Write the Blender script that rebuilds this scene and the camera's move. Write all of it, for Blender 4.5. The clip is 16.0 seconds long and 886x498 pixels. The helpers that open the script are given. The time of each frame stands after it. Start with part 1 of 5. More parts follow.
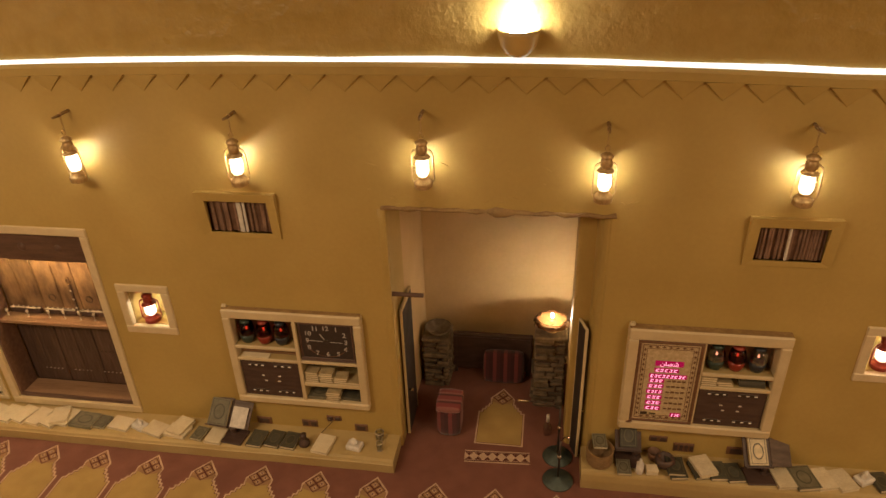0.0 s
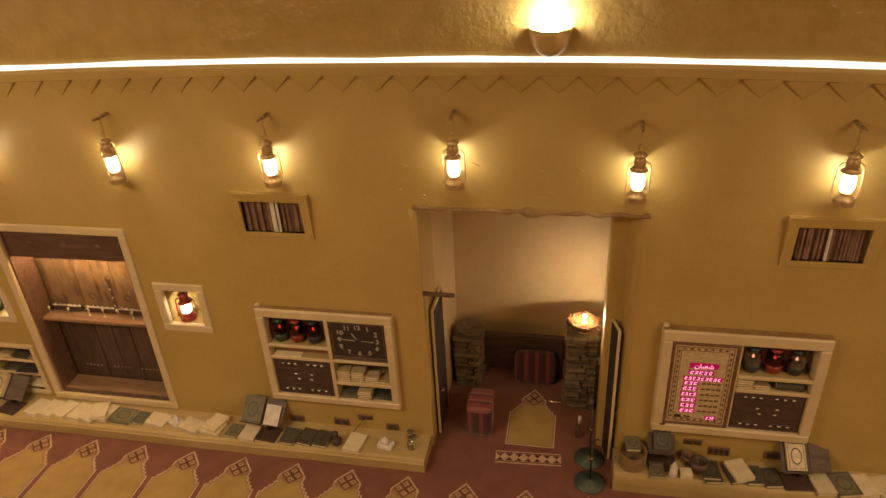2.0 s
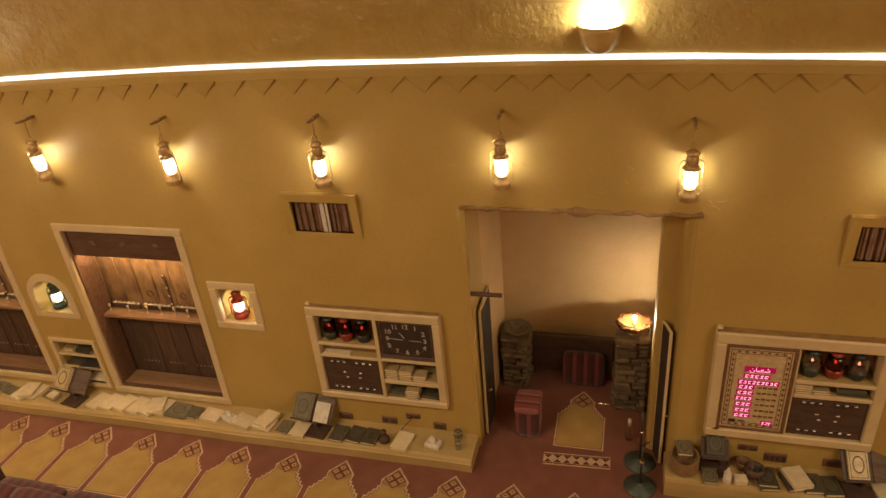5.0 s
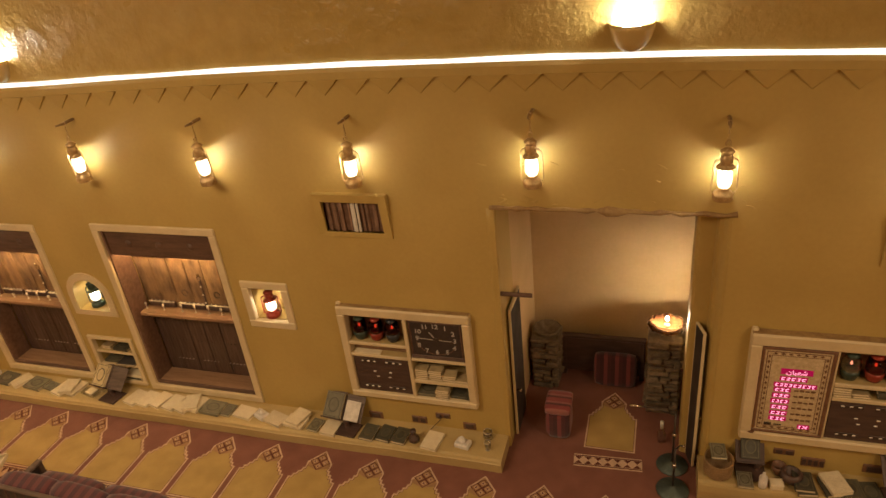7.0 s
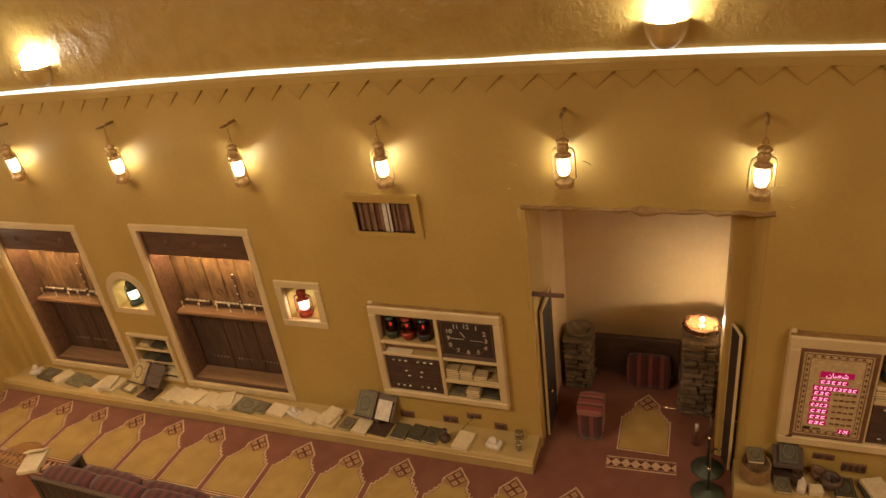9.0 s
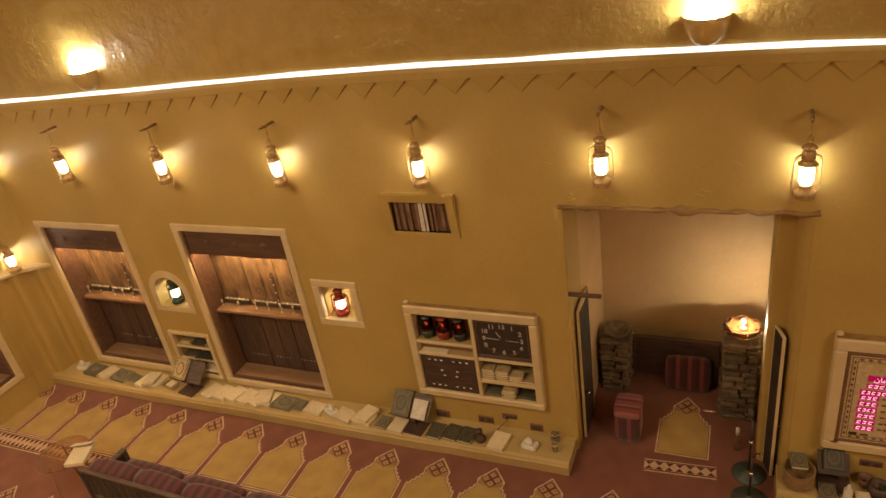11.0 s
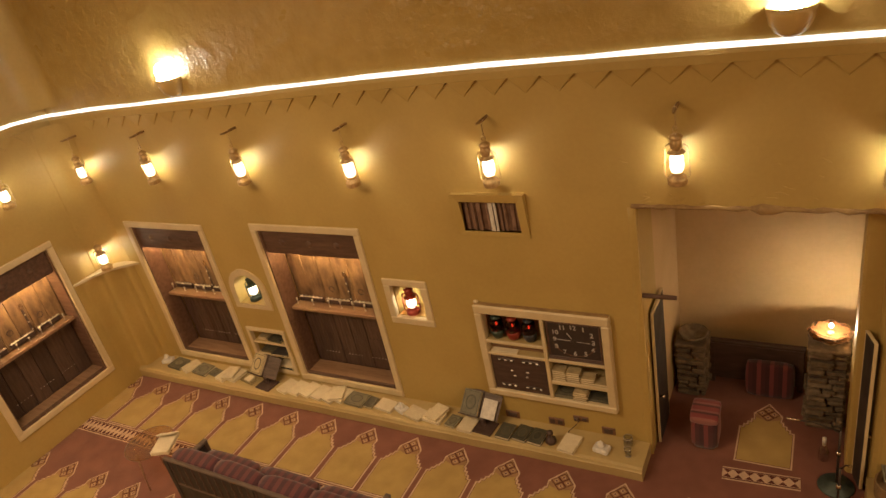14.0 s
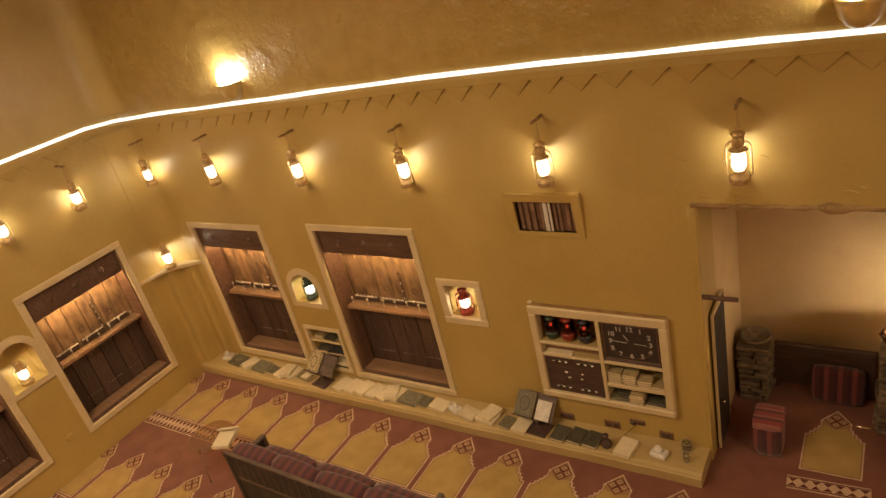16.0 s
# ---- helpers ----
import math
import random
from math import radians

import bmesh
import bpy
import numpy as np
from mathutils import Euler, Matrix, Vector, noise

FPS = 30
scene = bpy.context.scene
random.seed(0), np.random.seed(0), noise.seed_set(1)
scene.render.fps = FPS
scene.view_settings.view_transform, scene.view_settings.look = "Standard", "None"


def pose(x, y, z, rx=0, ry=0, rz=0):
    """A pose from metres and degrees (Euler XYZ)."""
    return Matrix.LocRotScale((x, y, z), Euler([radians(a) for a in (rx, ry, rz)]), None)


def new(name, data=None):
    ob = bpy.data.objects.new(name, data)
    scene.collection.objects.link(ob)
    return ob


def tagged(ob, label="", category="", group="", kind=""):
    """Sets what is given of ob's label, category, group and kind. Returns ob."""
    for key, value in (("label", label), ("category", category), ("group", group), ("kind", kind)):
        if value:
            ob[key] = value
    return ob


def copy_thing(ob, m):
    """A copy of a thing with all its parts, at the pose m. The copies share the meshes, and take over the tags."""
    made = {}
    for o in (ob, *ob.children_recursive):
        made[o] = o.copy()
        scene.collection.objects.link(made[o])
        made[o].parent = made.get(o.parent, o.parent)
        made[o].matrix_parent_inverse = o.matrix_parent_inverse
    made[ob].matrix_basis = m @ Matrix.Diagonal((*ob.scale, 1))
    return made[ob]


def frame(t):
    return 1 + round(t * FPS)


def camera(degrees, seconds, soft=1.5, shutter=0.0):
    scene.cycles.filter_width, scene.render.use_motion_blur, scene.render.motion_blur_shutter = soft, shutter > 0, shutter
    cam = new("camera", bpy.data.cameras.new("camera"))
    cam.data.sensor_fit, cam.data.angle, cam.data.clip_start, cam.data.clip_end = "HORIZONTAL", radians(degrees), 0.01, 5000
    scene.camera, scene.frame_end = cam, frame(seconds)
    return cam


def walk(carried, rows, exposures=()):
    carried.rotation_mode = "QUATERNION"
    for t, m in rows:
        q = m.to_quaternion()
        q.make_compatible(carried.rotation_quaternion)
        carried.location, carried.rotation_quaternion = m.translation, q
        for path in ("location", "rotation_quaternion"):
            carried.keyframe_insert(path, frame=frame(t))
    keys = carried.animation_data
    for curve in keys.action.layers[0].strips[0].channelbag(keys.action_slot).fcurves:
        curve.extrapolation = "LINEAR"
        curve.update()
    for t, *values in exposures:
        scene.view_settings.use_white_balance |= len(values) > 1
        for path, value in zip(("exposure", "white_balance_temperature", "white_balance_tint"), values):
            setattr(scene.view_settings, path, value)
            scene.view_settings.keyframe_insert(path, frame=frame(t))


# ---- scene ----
cam = camera(65.56, 16.0, soft=1.5)
PATH = [
    (0, pose(0, -4.81, 4.969, 60.719, 1.726, 8.406)),
    (0.5, pose(0, -4.81, 4.969, 60.740, 2.034, 8.952)),
    (1, pose(0, -4.81, 4.969, 60.757, 2.331, 9.561)),
    (1.5, pose(0, -4.81, 4.969, 60.780, 2.635, 10.129)),
    (2, pose(0, -4.81, 4.969, 60.812, 2.925, 10.703)),
    (2.5, pose(0, -4.81, 4.969, 60.846, 3.293, 11.340)),
    (3, pose(0, -4.81, 4.969, 60.874, 3.577, 11.935)),
    (3.5, pose(0, -4.81, 4.969, 60.917, 3.901, 12.535)),
    (4, pose(0, -4.81, 4.969, 60.954, 4.230, 13.112)),
    (6.5, pose(0, -4.81, 4.969, 61.181, 5.636, 15.842)),
    (7, pose(0, -4.81, 4.969, 61.233, 5.963, 16.404)),
    (7.5, pose(0, -4.81, 4.969, 61.287, 6.199, 16.923)),
    (8, pose(0, -4.81, 4.969, 61.356, 6.493, 17.519)),
    (8.5, pose(0, -4.81, 4.969, 61.418, 6.843, 18.111)),
    (11, pose(0, -4.81, 4.969, 61.839, 8.496, 21.405)),
    (11.5, pose(0, -4.81, 4.969, 61.942, 8.890, 22.142)),
    (12, pose(0, -4.81, 4.969, 62.064, 9.259, 22.881)),
    (12.5, pose(0, -4.81, 4.969, 62.184, 9.640, 23.678)),
    (13, pose(0, -4.81, 4.969, 62.336, 10.072, 24.567)),
    (13.5, pose(0, -4.81, 4.969, 62.486, 10.477, 25.429)),
    (14, pose(0, -4.81, 4.969, 62.717, 11.085, 26.713)),
    (14.5, pose(0, -4.81, 4.969, 62.934, 11.590, 27.755)),
    (15, pose(0, -4.81, 4.969, 63.115, 12.097, 28.735)),
    (15.5, pose(0, -4.81, 4.969, 63.336, 12.550, 29.758)),
    (16, pose(0, -4.81, 4.969, 63.584, 13.027, 30.840)),
]
walk(cam, PATH, exposures=[(0, 0.0), (16, 0.0)])

# light: the room is closed; lanterns, bowls, cove and niche strips light it, with two unseen fill lamps added overhead
world = bpy.data.worlds.new("world")
world.use_nodes = True
scene.world = world
world.node_tree.nodes["Background"].inputs[0].default_value = (0.9, 0.6, 0.3, 1)
world.node_tree.nodes["Background"].inputs[1].default_value = 0.02
LANTERN_GLOW, COVE_GLOW, BOWL_GLOW, NICHE_GLOW = 330.0, 1.6, 74.0, 120.0
WARM = (1.0, 0.86, 0.65)
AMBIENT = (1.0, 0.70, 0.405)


# unseen area lamp added as fill; it stands for no known fixture
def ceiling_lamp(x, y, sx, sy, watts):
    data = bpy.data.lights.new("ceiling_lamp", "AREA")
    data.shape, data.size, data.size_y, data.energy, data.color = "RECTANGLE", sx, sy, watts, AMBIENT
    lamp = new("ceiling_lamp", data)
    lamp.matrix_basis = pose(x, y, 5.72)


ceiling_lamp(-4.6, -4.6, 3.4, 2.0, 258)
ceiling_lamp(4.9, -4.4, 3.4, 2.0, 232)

# ---------------------------------------------------------------- materials


def material(name, base, rough=0.6, metal=0.0, second=None, scale=6.0, grain=60.0, bump=0.2, depth=0.004, spread=0.25,
             coat=0.0, stretch=(1, 1, 1), per_object=0.0, trans=0.0, sheen=0.0, speck=0.35):
    """A surface with slow stains (second colour), fine grain and relief, in real-world size."""
    m = bpy.data.materials.new(name)
    m.use_nodes = True
    nt = m.node_tree
    b = nt.nodes["Principled BSDF"]
    b.inputs["Metallic"].default_value = metal
    b.inputs["Coat Weight"].default_value = coat
    b.inputs["Transmission Weight"].default_value = trans
    b.inputs["Sheen Weight"].default_value = sheen
    geo = nt.nodes.new("ShaderNodeNewGeometry")
    mp = nt.nodes.new("ShaderNodeMapping")
    mp.inputs["Scale"].default_value = stretch
    nt.links.new(geo.outputs["Position"], mp.inputs["Vector"])
    n1, n2 = nt.nodes.new("ShaderNodeTexNoise"), nt.nodes.new("ShaderNodeTexNoise")
    n1.inputs["Scale"].default_value, n1.inputs["Detail"].default_value = scale, 5
    n2.inputs["Scale"].default_value, n2.inputs["Detail"].default_value = grain, 4
    for n in (n1, n2):
        nt.links.new(mp.outputs[0], n.inputs["Vector"])
    second = second or tuple(c * (1 - spread) for c in base)
    mix = nt.nodes.new("ShaderNodeMix")
    mix.data_type = "RGBA"
    mix.inputs[6].default_value, mix.inputs[7].default_value = (*base, 1), (*second, 1)
    ramp = nt.nodes.new("ShaderNodeMapRange")
    ramp.inputs[1].default_value, ramp.inputs[2].default_value = 0.35, 0.68
    nt.links.new(n1.outputs[0], ramp.inputs[0])
    nt.links.new(ramp.outputs[0], mix.inputs[0])
    fine = nt.nodes.new("ShaderNodeMix")
    fine.data_type, fine.blend_type = "RGBA", "MULTIPLY"
    fine.inputs[0].default_value = speck
    gr = nt.nodes.new("ShaderNodeMapRange")
    gr.inputs[1].default_value, gr.inputs[2].default_value, gr.inputs[3].default_value, gr.inputs[4].default_value = 0.3, 0.7, 0.6, 1.25
    nt.links.new(n2.outputs[0], gr.inputs[0])
    nt.links.new(mix.outputs[2], fine.inputs[6])
    nt.links.new(gr.outputs[0], fine.inputs[7])
    last = fine.outputs[2]
    if per_object:
        info = nt.nodes.new("ShaderNodeObjectInfo")
        hsv = nt.nodes.new("ShaderNodeHueSaturation")
        vr = nt.nodes.new("ShaderNodeMapRange")
        vr.inputs[3].default_value, vr.inputs[4].default_value = 1 - per_object, 1 + per_object
        nt.links.new(info.outputs["Random"], vr.inputs[0])
        nt.links.new(vr.outputs[0], hsv.inputs["Value"])
        nt.links.new(last, hsv.inputs["Color"])
        last = hsv.outputs[0]
    nt.links.new(last, b.inputs["Base Color"])
    rr = nt.nodes.new("ShaderNodeMapRange")
    rr.inputs[3].default_value, rr.inputs[4].default_value = max(0.03, rough - 0.1), min(1, rough + 0.1)
    nt.links.new(n1.outputs[0], rr.inputs[0])
    nt.links.new(rr.outputs[0], b.inputs["Roughness"])
    if bump:
        bp = nt.nodes.new("ShaderNodeBump")
        bp.inputs["Strength"].default_value, bp.inputs["Distance"].default_value = bump, depth
        nt.links.new(n2.outputs[0], bp.inputs["Height"])
        slow = nt.nodes.new("ShaderNodeBump")
        slow.inputs["Strength"].default_value, slow.inputs["Distance"].default_value = bump, depth * 5
        nt.links.new(n1.outputs[0], slow.inputs["Height"])
        nt.links.new(slow.outputs[0], bp.inputs["Normal"])
        nt.links.new(bp.outputs[0], b.inputs["Normal"])
    return m


def glowing(name, colour, strength):
    m = bpy.data.materials.new(name)
    m.use_nodes = True
    nt = m.node_tree
    nt.nodes.remove(nt.nodes["Principled BSDF"])
    e = nt.nodes.new("ShaderNodeEmission")
    e.inputs[0].default_value, e.inputs[1].default_value = (*colour, 1), strength
    nt.links.new(e.outputs[0], nt.nodes["Material Output"].inputs[0])
    return m


def glassy(name, colour, rough=0.05, ior=1.45):
    m = bpy.data.materials.new(name)
    m.use_nodes = True
    b = m.node_tree.nodes["Principled BSDF"]
    b.inputs["Base Color"].default_value, b.inputs["Roughness"].default_value = (*colour, 1), rough
    b.inputs["Transmission Weight"].default_value, b.inputs["IOR"].default_value = 1.0, ior
    return m


def striped(name, bands, width, axis):
    """Woven stripes across one axis, with yarn relief."""
    m = material(name, bands[0], 0.9, grain=220, bump=0.4, depth=0.002, sheen=0.3)
    nt = m.node_tree
    b = nt.nodes["Principled BSDF"]
    co = nt.nodes.new("ShaderNodeTexCoord")
    sep = nt.nodes.new("ShaderNodeSeparateXYZ")
    nt.links.new(co.outputs["Object"], sep.inputs[0])
    div = nt.nodes.new("ShaderNodeMath")
    div.operation = "DIVIDE"
    div.inputs[1].default_value = width
    nt.links.new(sep.outputs["XYZ".index(axis)], div.inputs[0])
    fr = nt.nodes.new("ShaderNodeMath")
    fr.operation = "FRACT"
    nt.links.new(div.outputs[0], fr.inputs[0])
    ramp = nt.nodes.new("ShaderNodeValToRGB")
    ramp.color_ramp.interpolation = "CONSTANT"
    for i, c in enumerate(bands):
        if i > 1:
            ramp.color_ramp.elements.new(i / len(bands))
        ramp.color_ramp.elements[i].position = i / len(bands)
        ramp.color_ramp.elements[i].color = (*c, 1)
    nt.links.new(fr.outputs[0], ramp.inputs[0])
    nt.links.new(ramp.outputs[0], b.inputs["Base Color"])
    return m


PLASTER = material("ochre plaster", (0.505, 0.365, 0.120), 0.5, second=(0.445, 0.315, 0.098), scale=1.3, grain=26, bump=0.16, depth=0.006, speck=0.08)
ROUGH_PLASTER = material("rough glossy ochre plaster", (0.49, 0.345, 0.11), 0.31, second=(0.43, 0.295, 0.08), scale=5, grain=26, bump=0.55, depth=0.011, speck=0.08)
SMOOTH_PLASTER = material("smooth ochre plaster", (0.53, 0.38, 0.125), 0.40, second=(0.46, 0.325, 0.10), scale=1.8, grain=26, bump=0.25, depth=0.006, speck=0.08)
PALE = material("pale beige plaster", (0.64, 0.47, 0.265), 0.6, second=(0.57, 0.41, 0.215), scale=1.6, grain=30, bump=0.15, depth=0.004, speck=0.08)
CREAM = material("cream painted plaster", (0.68, 0.56, 0.35), 0.5, second=(0.61, 0.49, 0.29), scale=5, grain=40, bump=0.2, depth=0.004, speck=0.12)
# upper planks: part of the strip light is put into this lighter tone
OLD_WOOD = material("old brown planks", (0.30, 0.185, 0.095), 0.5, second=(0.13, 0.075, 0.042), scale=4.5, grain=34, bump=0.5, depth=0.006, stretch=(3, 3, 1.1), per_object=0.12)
BOARD = material("reddish brown boards", (0.20, 0.115, 0.078), 0.4, second=(0.135, 0.074, 0.05), scale=4, grain=30, bump=0.3, depth=0.003, stretch=(0.8, 6, 6), per_object=0.1)
# tone lightened to carry the strip light falling on the window shelves
SHELF_WOOD = material("lightened tan boards", (0.36, 0.225, 0.135), 0.4, second=(0.26, 0.15, 0.085), scale=4, grain=30, bump=0.3, depth=0.003, stretch=(0.8, 6, 6))
BARE_EDGE = material("bare mud edge", (0.36, 0.235, 0.095), 0.7, second=(0.25, 0.15, 0.065), scale=9, grain=40, bump=0.5, depth=0.006)
SLAT = material("grey-brown slats", (0.30, 0.19, 0.14), 0.45, second=(0.17, 0.10, 0.07), scale=9, grain=50, bump=0.2, depth=0.002, per_object=0.14)
# darker copy for the lower planks, with the niche's shade in the colour
SHADED_WOOD = material("planks darkened for shade", (0.105, 0.064, 0.048), 0.5, second=(0.068, 0.040, 0.031), scale=5, grain=34, bump=0.5, depth=0.006, stretch=(6, 6, 0.7), per_object=0.25)
DARK_WOOD = material("dark stained wood", (0.092, 0.056, 0.045), 0.5, second=(0.062, 0.036, 0.030), scale=5, grain=40, bump=0.3, depth=0.003, stretch=(1, 5, 5))
# paler than the walls: the ledges' sheen is put into the base colour
LEDGE_PLASTER = material("pale ochre plaster with painted sheen", (0.52, 0.40, 0.19), 0.45, second=(0.45, 0.335, 0.145), scale=2.2, grain=30, bump=0.2, depth=0.005, speck=0.1)
BEAM_WOOD = material("reddish dark beam wood", (0.135, 0.075, 0.052), 0.5, second=(0.085, 0.047, 0.034), scale=4, grain=30, bump=0.4, depth=0.004, stretch=(0.8, 6, 6))
PEG_WOOD = material("weathered peg wood", (0.33, 0.215, 0.09), 0.7, grain=50, bump=0.5, depth=0.004)
BRASS = material("aged brass", (0.66, 0.48, 0.24), 0.35, 0.5, second=(0.45, 0.31, 0.14), scale=25, grain=90, bump=0.1, depth=0.001)
IRON = material("dark iron", (0.085, 0.065, 0.055), 0.45, 0.5, bump=0.3, depth=0.002)
TIN = material("bright tinned metal", (0.76, 0.68, 0.57), 0.28, 0.45, bump=0.05, depth=0.001)
NICKEL = material("bright nickel", (0.75, 0.68, 0.6), 0.2, 1.0, bump=0.05, depth=0.001)
STUD = material("dull nickel studs", (0.62, 0.56, 0.50), 0.5, 0.8, bump=0.05, depth=0.001)
RED_ENAMEL = material("red enamel", (0.34, 0.05, 0.03), 0.3, 0.2, scale=20, bump=0.05, depth=0.001)
GREEN_ENAMEL = material("green enamel", (0.05, 0.078, 0.062), 0.35, 0.2, scale=20, bump=0.05, depth=0.001)
BLUE_ENAMEL = material("dark blue enamel", (0.045, 0.05, 0.065), 0.3, 0.2, scale=20, bump=0.05, depth=0.001)
CARPET = material("rust red carpet", (0.225, 0.085, 0.057), 0.95, second=(0.175, 0.062, 0.042), scale=4, grain=240, bump=0.5, depth=0.003, sheen=0.25)
FIELD = material("golden carpet field", (0.45, 0.31, 0.10), 0.95, second=(0.37, 0.245, 0.075), scale=5, grain=240, bump=0.5, depth=0.003, sheen=0.25)
YARN = material("cream carpet yarn", (0.66, 0.47, 0.33), 0.95, scale=9, grain=240, bump=0.4, depth=0.003)
TAN_YARN = material("tan carpet yarn", (0.40, 0.235, 0.12), 0.95, scale=9, grain=240, bump=0.4, depth=0.003)
DARK_YARN = material("maroon carpet yarn", (0.13, 0.035, 0.028), 0.95, scale=9, grain=240, bump=0.4, depth=0.003)
PAPER = material("cream paper", (0.76, 0.67, 0.48), 0.7, second=(0.69, 0.59, 0.40), scale=14, grain=120, bump=0.1, depth=0.001, per_object=0.12)
WHITE = material("white tissue", (0.80, 0.76, 0.70), 0.8, scale=20, grain=80, bump=0.3, depth=0.003)
GREEN_COVER = material("grey-green book cloth", (0.20, 0.185, 0.125), 0.6, scale=18, grain=150, bump=0.2, depth=0.001, per_object=0.25)
DARK_COVER = material("dark green book cloth", (0.085, 0.082, 0.06), 0.55, scale=18, grain=150, bump=0.2, depth=0.001, per_object=0.3)
NAVY_COVER = material("navy book cloth", (0.065, 0.06, 0.06), 0.5, scale=18, grain=150, bump=0.2, depth=0.001)
TAN_COVER = material("tan paper book cover", (0.46, 0.36, 0.20), 0.6, scale=18, grain=150, bump=0.1, depth=0.001, per_object=0.2)
MEDALLION = material("dark medallion print", (0.095, 0.085, 0.06), 0.5, scale=30, bump=0.05, depth=0.001)
GILT = material("gilt print", (0.15, 0.135, 0.085), 0.5, 0.2, scale=30, bump=0.05, depth=0.001)
BLACK = material("black clock face", (0.048, 0.036, 0.034), 0.35, scale=30, bump=0.05, depth=0.001)
NUMERAL = material("pale numerals", (0.52, 0.50, 0.47), 0.6, scale=30, bump=0.0)
STONE = material("rough grey-brown stone", (0.215, 0.165, 0.11), 0.85, second=(0.13, 0.10, 0.068), scale=14, grain=45, bump=0.6, depth=0.008, per_object=0.3)
SETTLE_WOOD = material("blackened settle wood", (0.045, 0.034, 0.031), 0.6, second=(0.03, 0.022, 0.02), scale=5, grain=40, bump=0.3, depth=0.003)
RAIL_WOOD = material("worn grey-brown rail wood", (0.15, 0.105, 0.082), 0.55, second=(0.09, 0.062, 0.05), scale=5, grain=40, bump=0.3, depth=0.003, stretch=(1, 5, 5))
TEAL = material("grey-green cast base", (0.09, 0.12, 0.11), 0.5, 0.3, scale=20, bump=0.2, depth=0.002)
WICKER = material("tan wicker", (0.32, 0.20, 0.09), 0.7, scale=20, grain=70, bump=0.6, depth=0.004)
TILE = material("brown wall plates", (0.20, 0.10, 0.055), 0.5, scale=20, bump=0.1, depth=0.002)
ORNAMENT = material("ornate cream panel", (0.66, 0.54, 0.35), 0.5, second=(0.5, 0.38, 0.22), scale=28, grain=90, bump=0.3, depth=0.002)
STRIPE_X = striped("red striped cloth", [(0.115, 0.030, 0.033), (0.062, 0.02, 0.026), (0.125, 0.036, 0.038), (0.058, 0.02, 0.028)], 0.20, "X")
STRIPE_POUF = striped("red and pink striped cloth", [(0.22, 0.04, 0.042), (0.085, 0.018, 0.022), (0.27, 0.10, 0.09), (0.22, 0.04, 0.042)], 0.105, "Y")
STRIPE_POUF_SIDE = striped("red and dark striped cloth", [(0.19, 0.042, 0.042), (0.075, 0.018, 0.022), (0.055, 0.014, 0.018)], 0.115, "X")
CLEAR = bpy.data.materials.new("thin clear glass")
CLEAR.use_nodes = True
nt = CLEAR.node_tree
nt.nodes.remove(nt.nodes["Principled BSDF"])
see, shine, mixed = nt.nodes.new("ShaderNodeBsdfTransparent"), nt.nodes.new("ShaderNodeBsdfGlossy"), nt.nodes.new("ShaderNodeMixShader")
see.inputs[0].default_value = (0.93, 0.95, 0.94, 1)
shine.inputs[1].default_value = 0.08
rim = nt.nodes.new("ShaderNodeLayerWeight")
rim.inputs[0].default_value = 0.35
nt.links.new(rim.outputs[1], mixed.inputs[0])
nt.links.new(see.outputs[0], mixed.inputs[1])
nt.links.new(shine.outputs[0], mixed.inputs[2])
nt.links.new(mixed.outputs[0], nt.nodes["Material Output"].inputs[0])
AMBER_CLEAR = CLEAR.copy()
AMBER_CLEAR.name = "thin amber glass"
for node in AMBER_CLEAR.node_tree.nodes:
    if node.type == "BSDF_TRANSPARENT":
        node.inputs[0].default_value = (0.80, 0.64, 0.42, 1)
    if node.type == "BSDF_GLOSSY":
        node.inputs[1].default_value = 0.45
    if node.type == "LAYER_WEIGHT":
        node.inputs[0].default_value = 0.08
RED_GLASS = glassy("red glass", (0.42, 0.06, 0.04), 0.08)
FLAME = glowing("lantern light", WARM, LANTERN_GLOW)
FROST = bpy.data.materials.new("lit frosted glass")
FROST.use_nodes = True
nt = FROST.node_tree
nt.nodes.remove(nt.nodes["Principled BSDF"])
clear, haze, both = nt.nodes.new("ShaderNodeBsdfTransparent"), nt.nodes.new("ShaderNodeEmission"), nt.nodes.new("ShaderNodeAddShader")
clear.inputs[0].default_value = (0.80, 0.78, 0.74, 1)
haze.inputs[0].default_value, haze.inputs[1].default_value = (1.0, 0.92, 0.76, 1), 2.0
nt.links.new(clear.outputs[0], both.inputs[0])
nt.links.new(haze.outputs[0], both.inputs[1])
nt.links.new(both.outputs[0], nt.nodes["Material Output"].inputs[0])
MILK = bpy.data.materials.new("amber milk glass")
MILK.use_nodes = True
nt = MILK.node_tree
body, thin, mixed = nt.nodes["Principled BSDF"], nt.nodes.new("ShaderNodeBsdfTranslucent"), nt.nodes.new("ShaderNodeMixShader")
body.inputs["Base Color"].default_value, body.inputs["Roughness"].default_value = (0.54, 0.395, 0.15, 1), 0.25
thin.inputs[0].default_value = (0.75, 0.56, 0.27, 1)
mixed.inputs[0].default_value = 0.05
nt.links.new(body.outputs[0], mixed.inputs[1])
nt.links.new(thin.outputs[0], mixed.inputs[2])
nt.links.new(mixed.outputs[0], nt.nodes["Material Output"].inputs[0])
NICHE_FLAME = glowing("niche lantern light", WARM, LANTERN_GLOW * 0.62)
EMBER = glowing("red lamp light", (1.0, 0.30, 0.16), 2.0)
COVE = glowing("cove strip light", (1.0, 0.94, 0.84), COVE_GLOW)
BOWL = glowing("bowl lamp light", (1.0, 0.95, 0.86), BOWL_GLOW)
